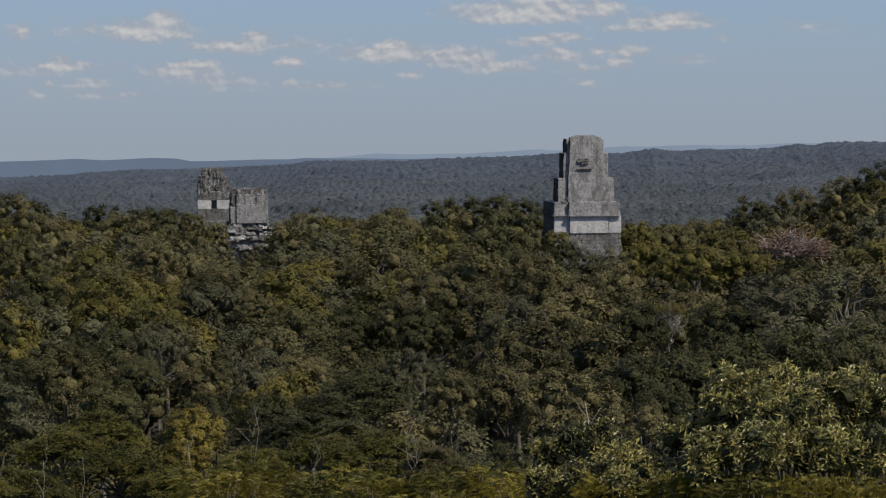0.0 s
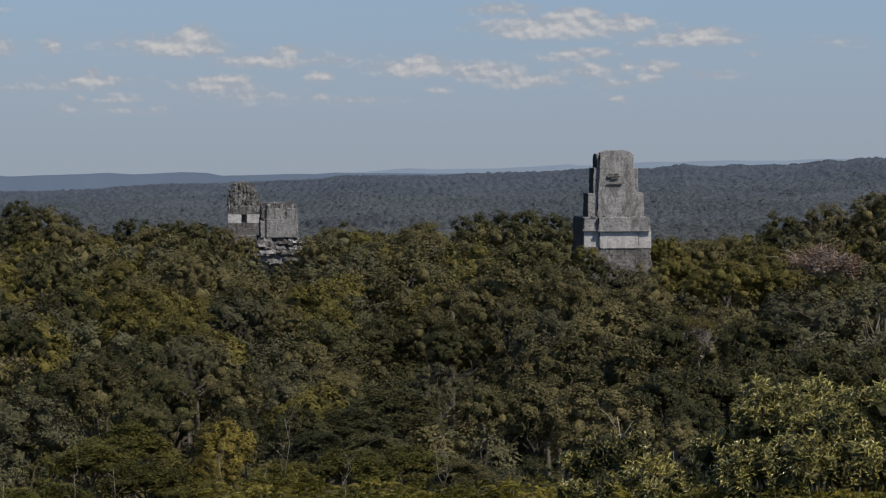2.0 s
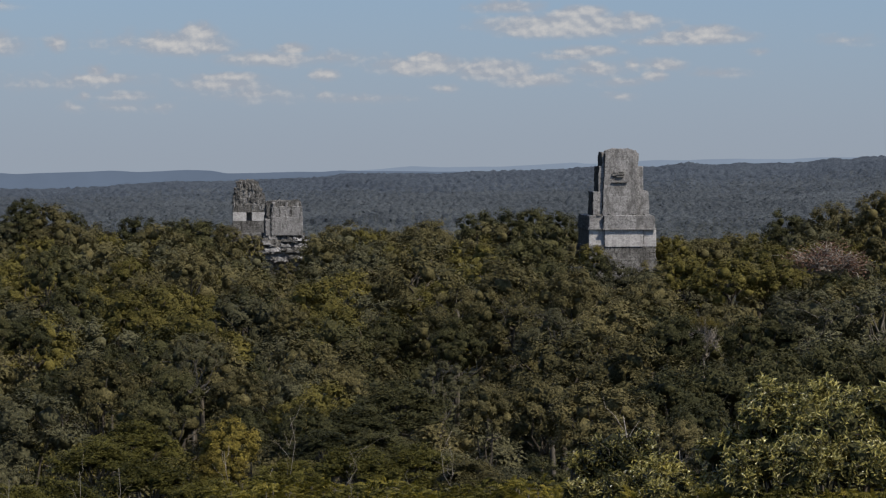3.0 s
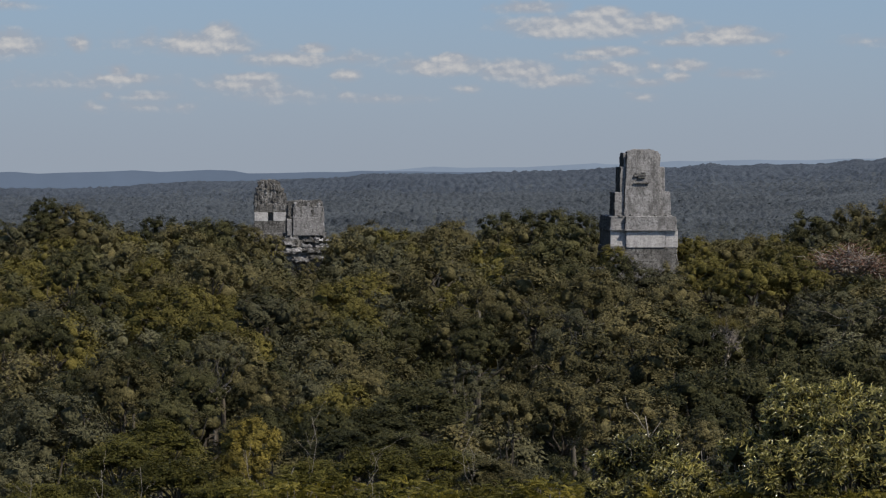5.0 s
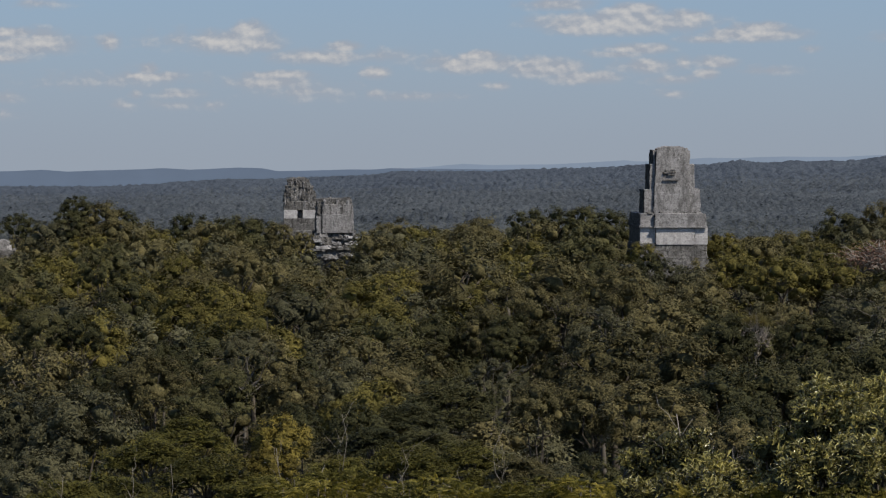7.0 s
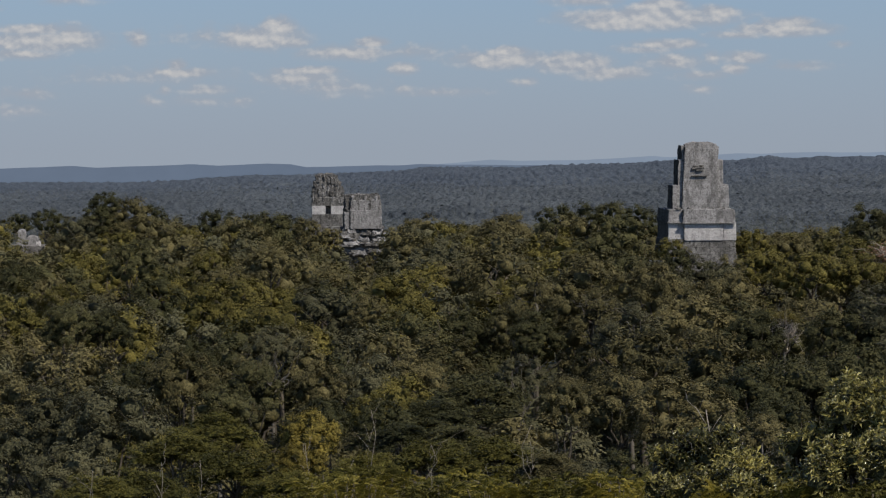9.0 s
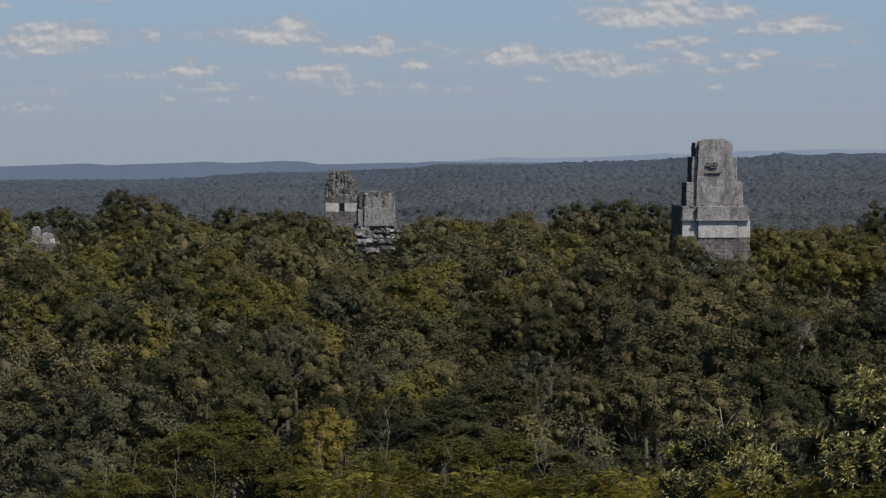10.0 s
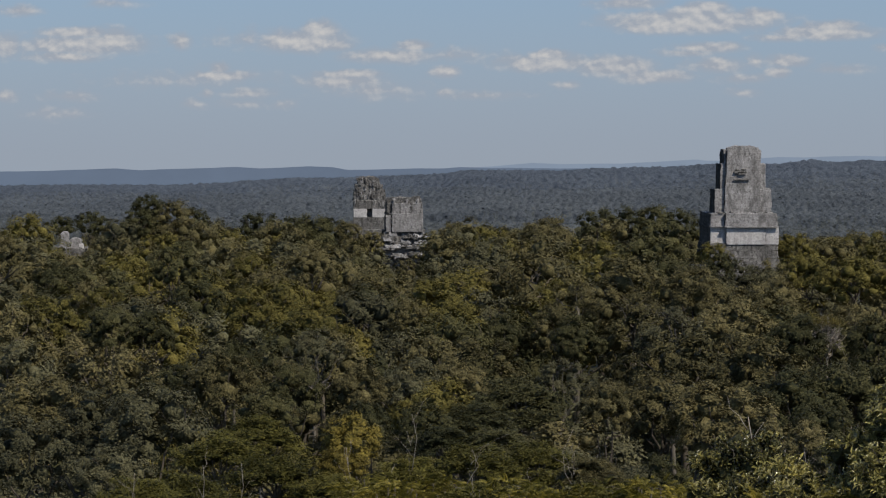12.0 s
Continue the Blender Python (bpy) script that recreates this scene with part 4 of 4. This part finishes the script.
def broad_temple():
    """The squat temple in front of it, seen from behind, with a ruined base of pale ledges."""
    t = new("temple")
    t.matrix_basis = pose(-36.9, 547, 0, 0, 0, 7)
    for k, (half, top) in enumerate(((16, 8), (13.5, 14), (11.2, 19.5))):
        worn_block("terrace", (half * 2, half * 2, 7.0), (0.3, 7, top - 7.0), DARK_STONE, t, (0.94, 0.94), 0.25, 1.4, 90 + k)
    worn_block("terrace", (14.6, 12.5, 4.6), (0.6, 7, 19.5), DARK_STONE, t, (0.94, 0.95), 0.35, 0.8, 94)
    worn_block("terrace", (13.0, 11.8, 3.8), (0.4, 7, 24.1), LIMESTONE, t, (0.95, 0.95), 0.35, 0.7, 95, "ruined terrace with pale ledges")
    worn_block("terrace", (11.9, 11.0, 3.6), (0.1, 7, 27.9), DARK_STONE, t, (0.95, 0.95), 0.3, 0.7, 96)
    worn_block("lower_wall", (10.6, 8.6, 5.2), (0.1, 6.2, 31.3), DARK_STONE, t, (0.97, 0.97), 0.12, 0.6, 97, "stained grey rear wall")
    worn_block("lower_wall", (8.9, 1.4, 5.2), (0.95, 1.6, 31.2), LIMESTONE, t, (0.97, 0.9), 0.14, 0.5, 102)
    worn_block("lower_wall", (1.5, 0.9, 4.6), (-4.4, 1.75, 31.2), LIMESTONE, t, (0.9, 0.9), 0.16, 0.4, 103)
    worn_block("moulding", (10.4, 8.4, 0.3), (0.1, 6.1, 36.2), LIMESTONE, t, (1, 1), 0.12, 0.5, 98)
    worn_block("roof_comb", (10.2, 4.4, 4.5), (0.1, 4.4, 36.4), DARK_STONE, t, (0.95, 0.93), 0.26, 0.4, 99, "blackened roof comb with a broken top", 0.35)
    worn_block("comb_panel", (8.6, 1.0, 2.9), (0.95, 2.0, 36.4), LIMESTONE, t, (0.98, 0.9), 0.2, 0.4, 100)
    for k, (x, h) in enumerate(((-4.5, 3.4), (-2.7, 4.0), (-1.1, 3.5), (0.9, 3.9), (2.2, 3.3), (3.9, 3.8), (4.8, 2.4))):
        worn_block("buttress", (0.55, 0.6, h), (x, 1.75, 36.4), LIMESTONE if k % 2 else DARK_STONE, t, (0.75, 0.8), 0.22, 0.4, 104 + k)
    rng = random.Random(4)
    for k in range(9):
        worn_block("coping_stone", (rng.uniform(0.6, 1.4), 1.6, rng.uniform(0.25, 0.7)), (-4.2 + k * 1.05, 4.0, 40.55), DARK_STONE, t, (0.8, 0.8), 0.15, 0.4, 110 + k)
    for k in range(40):
        row = k % 4
        z = (29.6, 28.3, 26.6, 24.4)[row] + rng.uniform(-0.5, 0.5)
        worn_block("ledge_stone", (rng.uniform(0.6, 3.2), 1.3, rng.uniform(0.3, 0.95)), (rng.uniform(-5.6, 6.0), 0.9 - row * 0.3, z), rng.choice((PALE_STONE, LIMESTONE, DARK_STONE, DARK_STONE)), t, (0.85, 0.75), 0.32, 0.35, 120 + k)
    tagged(t, "squat grey stone temple on a ruined ledged base", "temple")
    return t


def small_ruin():
    """A white ruin peeping out of the trees."""
    t = new("ruin")
    t.matrix_basis = pose(-115.5, 478, 0, 0, 0, 12)
    z = ground_height(-115.5, 478)
    worn_block("platform", (9, 9, 29.6 - z), (0, 4.5, z), DARK_STONE, t, (0.9, 0.9), 0.2, 1.5, 160)
    worn_block("wall", (2.6, 2.6, 4.3), (-1.5, 2, 29.4), LIMESTONE, t, (0.75, 0.8), 0.2, 0.5, 161, "broken pale wall stump", 0.8)
    worn_block("wall", (3.4, 3.0, 2.7), (1.1, 2, 29.4), LIMESTONE, t, (0.8, 0.8), 0.2, 0.5, 162, "", 0.5)
    worn_block("fallen_stone", (1.2, 1.4, 1.3), (2.5, 1.2, 29.4), PALE_STONE, t, (0.8, 0.8), 0.15, 0.4, 163)
    tagged(t, "small pale stone ruin half hidden by trees", "ruin")


tall_temple()
door_temple()
broad_temple()
small_ruin()


# ---- shrubs on the near slope ----
def shoot_leaves(rng, tip, axis, count, size, wide, fold=0.18):
    """A rosette of folded leaves round the end of a shoot."""
    verts, faces = [], []
    axis = axis / np.linalg.norm(axis)
    for k in range(count):
        turn = k * 2.4 + rng.uniform(-0.4, 0.4)
        side = np.cross(axis, (0.31, 0.77, 0.55))
        side /= np.linalg.norm(side)
        other = np.cross(axis, side)
        out = side * math.cos(turn) + other * math.sin(turn)
        lift = 0.15 + 0.9 * k / count + rng.uniform(-0.2, 0.2)
        d = out + axis * lift
        d /= np.linalg.norm(d)
        across = np.cross(d, axis)
        across /= np.linalg.norm(across) + 1e-9
        up = np.cross(across, d)
        roll = rng.normal(0, 0.75)
        across, up = across * math.cos(roll) + up * math.sin(roll), up * math.cos(roll) - across * math.sin(roll)
        s = size * rng.uniform(0.7, 1.2)
        p = tip - axis * (count - k) * 0.018 * size / 0.15
        o = len(verts)
        verts += [p, p + d * s * 0.5 + across * s * wide + up * s * fold, p + d * s - up * s * 0.12,
                  p + d * s * 0.5 - across * s * wide + up * s * fold, p + d * s * 0.52]
        faces += [(o, o + 4, o + 1), (o + 1, o + 4, o + 2), (o, o + 3, o + 4), (o + 3, o + 2, o + 4)]
    return verts, faces


LEAF_MESH = []


def separate_leaf(thing, v, mat):
    """One folded leaf as a piece of its own, all on one shared mesh."""
    if not LEAF_MESH:
        LEAF_MESH.append(mesh_from("leaf", [(0, 0, 0), (0.5, 0.17, 0.18), (1, 0, -0.12), (0.5, -0.17, 0.18), (0.52, 0, 0)],
                                   [(0, 4, 1), (1, 4, 2), (0, 3, 4), (3, 2, 4)], [mat]))
    along = Vector(v[4] - v[0]) / 0.52
    across = Vector(v[1] - v[3]) / 0.34
    up = along.cross(across).normalized() * along.length
    leaf = part("leaf", LEAF_MESH[0], thing)
    m = Matrix((along, across, up)).transposed().to_4x4()
    m.translation = v[0]
    leaf.matrix_basis = m


def shrub(x, y, top, half, tall, shoots, mat, seed, label, size=0.15, wide=0.17, count=9, single=0):
    """A glossy-leaved shrub: stems, and shoots over a lumpy dome, each ending in a rosette."""
    rng = np.random.default_rng(seed)
    thing = new("shrub")
    z = ground_height(x, y)
    thing.matrix_basis = pose(x, y, z)
    h = top - z
    lob = [(rng.uniform(-0.75, 0.75) * half, rng.uniform(-0.5, 0.5) * half, h - rng.uniform(0.3, 1.0) * tall * 0.45, rng.uniform(0.3, 0.55) * half) for _ in range(9)]
    lob.append((0, 0, h - half * 0.5, half * 0.5))
    stems, lv, lf = [], [], []
    # Filler lumps, later given a darker green as painted shade between the leaves.
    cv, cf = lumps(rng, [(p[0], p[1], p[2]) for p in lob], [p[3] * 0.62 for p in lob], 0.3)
    root = np.array((0, 0, -0.4))
    for lx, ly, lz, lr in lob:
        stems.append(limb(rng, root + rng.normal(0, 0.15, 3) * (1, 1, 0), (lx, ly, lz - lr * 0.3), 0.05, 0.08, 5, 0.4))
    for k in range(shoots):
        lx, ly, lz, lr = lob[k % len(lob)]
        d = rng.normal(0, 1, 3) * (1, 1, 0.8) + (0, -0.35, 0.45)
        d /= np.linalg.norm(d)
        tip = np.array((lx, ly, lz)) + d * lr * rng.uniform(0.75, 1.1)
        if tip[2] > h:
            tip[2] = h - rng.uniform(0, 0.1)
        axis = d * 1.0 + np.array((0, 0, 0.5)) + rng.normal(0, 0.3, 3)
        v, f = shoot_leaves(rng, tip, axis, count, size, wide)
        if k * count < single and d[1] < 0.2:
            for q in range(0, len(v), 5):
                separate_leaf(thing, v[q:q + 5], mat)
            continue
        o = len(lv)
        lv += v
        lf += [tuple(i + o for i in q) for q in f]
        if k % 4 == 0:
            stems.append(limb(rng, (lx, ly, lz - lr * 0.3), tip, 0.012, 0.06, 3, 0.5))
    v, f = joined(stems)
    part("stem", mesh_from("stem", v, f, [BARK], True), thing)
    part("foliage", mesh_from("foliage", [tuple(p) for p in lv], lf, [mat]), thing)
    # Dark green on the filler stands in for shade inside the shrub.
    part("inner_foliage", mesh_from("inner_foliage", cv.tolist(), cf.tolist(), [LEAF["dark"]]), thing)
    tagged(thing, label, "shrub", "shrubs on the near slope")
    return thing


def frond_shrub(x, y, top, half, sprays, mat, seed, label, length=0.33):
    """A shrub of arching sprays set with paired leaflets."""
    rng = np.random.default_rng(seed)
    thing = new("shrub")
    z = ground_height(x, y)
    thing.matrix_basis = pose(x, y, z)
    h = top - z
    stems, verts, faces = [], [], []
    for k in range(sprays):
        turn, r = rng.uniform(0, 6.283), half * math.sqrt(rng.uniform(0, 1))
        start = np.array((math.cos(turn) * r, math.sin(turn) * r * 0.8, h - 0.25 - rng.uniform(0, 1.0) * half * 0.7 - 0.25 * (r / half) ** 2 * half))
        go = np.array((math.cos(turn) + rng.normal(0, 0.6), math.sin(turn) + rng.normal(0, 0.6) - 0.3, rng.uniform(0.0, 0.9)))
        go /= np.linalg.norm(go)
        ln = length * rng.uniform(0.6, 1.25)
        if k % 14 == 0:
            stems.append(limb(rng, (rng.normal(0, 0.3), rng.normal(0, 0.3), -0.3), start, 0.035, 0.06, 4, 0.4))
        prev = start
        for i in range(9):
            w = (i + 1) / 9
            p = start + go * ln * w - np.array((0, 0, 0.35)) * ln * w * w
            d = p - prev
            d /= np.linalg.norm(d) + 1e-9
            across = np.cross(d, (0, 0, 1.0))
            across /= np.linalg.norm(across) + 1e-9
            up = np.cross(across, d)
            s = ln * 0.24 * (1.1 - 0.6 * w)
            for e in (-1, 1):
                b = across * e
                o = len(verts)
                verts += [p, p + b * s * 0.5 + d * s * 0.3 + up * 0.03, p + b * s + d * s * 0.35 - up * s * 0.25, p + b * s * 0.5 - d * s * 0.08]
                faces.append((o, o + 1, o + 2, o + 3))
            prev = p
    v, f = joined(stems)
    part("stem", mesh_from("stem", v, f, [BARK], True), thing)
    part("foliage", mesh_from("foliage", [tuple(p) for p in verts], faces, [mat]), thing)
    tagged(thing, label, "shrub", "shrubs on the near slope")


def dead_sapling(x, y, top, lean, r, seed, forks=7):
    """A thin bare stem with a few broken side twigs."""
    rng = np.random.default_rng(seed)
    z = ground_height(x, y)
    h = top - z
    thing = new("bare_sapling")
    thing.matrix_basis = pose(x, y, z)
    tip = np.array((lean, 0, h))
    pieces = [limb(rng, (0, 0, -0.3), tip, r, 0.03, 14, 0.35)]
    part("stem", mesh_from("stem", *joined(pieces), [PALE_BARK], True), thing)
    for k in range(forks):
        w = 1 - rng.uniform(0.1, 2.2) / h
        ln = rng.uniform(0.3, 1.1)
        end = tip * w + np.array((rng.normal(0, 0.6), rng.normal(0, 0.3), 0.8)) * ln
        part("twig", mesh_from("twig", *limb(rng, tip * w, end, r * 0.35, 0.1, 4, 0.3), [PALE_BARK], True), thing)
    tagged(thing, "thin bare pale sapling among the shrubs", "sapling", "bare saplings")


SHRUBS = [(118.3, 160.2, 34, 0.7, 1.2, 153), (138.7, 164.6, 33, 0.7, 1.2, 153), (95.0, 166.0, 35, 0.6, 1.0, 127), (111.0, 140.7, 36, 0.75, 1.4, 210), (95.0, 150.0, 36, 0.6, 1.2, 140), (127.0, 151.5, 35, 0.6, 1.2, 140), (185.3, 112.2, 33, 0.95, 2.4, 306), (208.6, 111.0, 33, 0.95, 2.4, 306), (231.9, 112.7, 32, 1.0, 2.4, 306), (255.2, 118.0, 32, 0.9, 2.2, 255), (170.7, 138.4, 33, 0.7, 1.6, 178), (226.0, 136.0, 32, 0.8, 1.6, 180), (179.4, 146.0, 31, 0.8, 1.4, 150), (206.0, 143.0, 31, 0.8, 1.4, 170), (249.4, 145.0, 31, 0.8, 1.4, 170)]
FRONDS = [(-65.3, 157.3, 52, 1.0, 70), (-88.6, 161.7, 55, 1.0, 60), (-12.8, 160.2, 50, 1.1, 70), (33.8, 161.1, 46, 1.0, 70), (62.9, 159.3, 44, 1.0, 70), (97.9, 160.2, 38, 0.8, 60), (153.2, 154.4, 34, 0.8, 70), (-74.0, 163.1, 50, 1.0, 70), (-53.6, 160.2, 52, 1.2, 90), (-27.4, 164.6, 48, 1.0, 70), (-1.2, 166.0, 46, 1.1, 80), (22.1, 164.6, 46, 1.0, 70)]
FRONDS += [(48.4, 164.6, 44, 1.0, 80), (71.7, 163.1, 42, 0.9, 70), (89.1, 164.6, 38, 0.8, 70), (115.4, 164.6, 34, 0.8, 70), (141.6, 157.3, 36, 0.9, 80), (162.0, 161.7, 32, 0.7, 60), (194.0, 166.0, 29, 0.7, 60), (226.0, 164.6, 29, 0.7, 60), (249.4, 166.0, 29, 0.7, 60), (-24.5, 170.4, 40, 0.9, 60), (28.0, 171.0, 38, 0.9, 60), (179.4, 161.0, 31, 0.8, 110), (205.0, 163.0, 30, 0.8, 110), (238.0, 162.0, 30, 0.9, 110), (128.0, 163.0, 33, 0.8, 110)]
SAPLINGS = [(110.4, 132.0, 36, -0.05, 0.03), (124.1, 148.6, 37, 0.15, 0.016), (-66.7, 132.5, 56, 0.15, 0.03), (-41.9, 150.0, 56, 0.5, 0.03), (-76.9, 150.0, 56, -1.2, 0.03), (-56.5, 158.8, 54, -0.9, 0.03), (17.8, 139.8, 60, 0.1, 0.03), (132.8, 150.0, 38, 0.2, 0.018), (173.6, 154.4, 33, 0.1, 0.014), (188.2, 158.8, 33, -0.1, 0.012), (-39.0, 164.6, 48, 0.3, 0.02), (-12.8, 161.7, 50, 0.4, 0.02), (-210.9, 164.6, 70, 0.1, 0.03), (-175.9, 160.2, 75, 0.2, 0.04), (-155.6, 158.8, 80, 0.2, 0.04)]
GLOSS_WORDS = "glossy olive-leaved shrub with upright leaf rosettes"
FROND_WORDS = "yellow-green shrub with arching feathered sprays"
# bearing, drop of the top in thousandths of a radian, distance, half width, height of the leafy part, shoots
for k, (right, drop, d, half, tall, shoots) in enumerate(SHRUBS):
    shrub(d * right / 1000, d, EYE - d * drop / 1000, half, tall, shoots, GLOSSY, 200 + k, GLOSS_WORDS, 0.135, single=280 if k == 7 else 0)
for k, (right, drop, d, half, sprays) in enumerate(FRONDS):
    frond_shrub(d * right / 1000, d, EYE - d * drop / 1000, half, sprays * 4, YELLOW_LEAF if k % 3 else LEAF["fern"], 300 + k, FROND_WORDS, 0.33 if d > 42 else 0.21)
for k, (right, drop, d, lean, r) in enumerate(SAPLINGS):
    dead_sapling(d * right / 1000, d, EYE - d * drop / 1000, lean, r * (0.85 if d < 45 else 0.55), 400 + k)
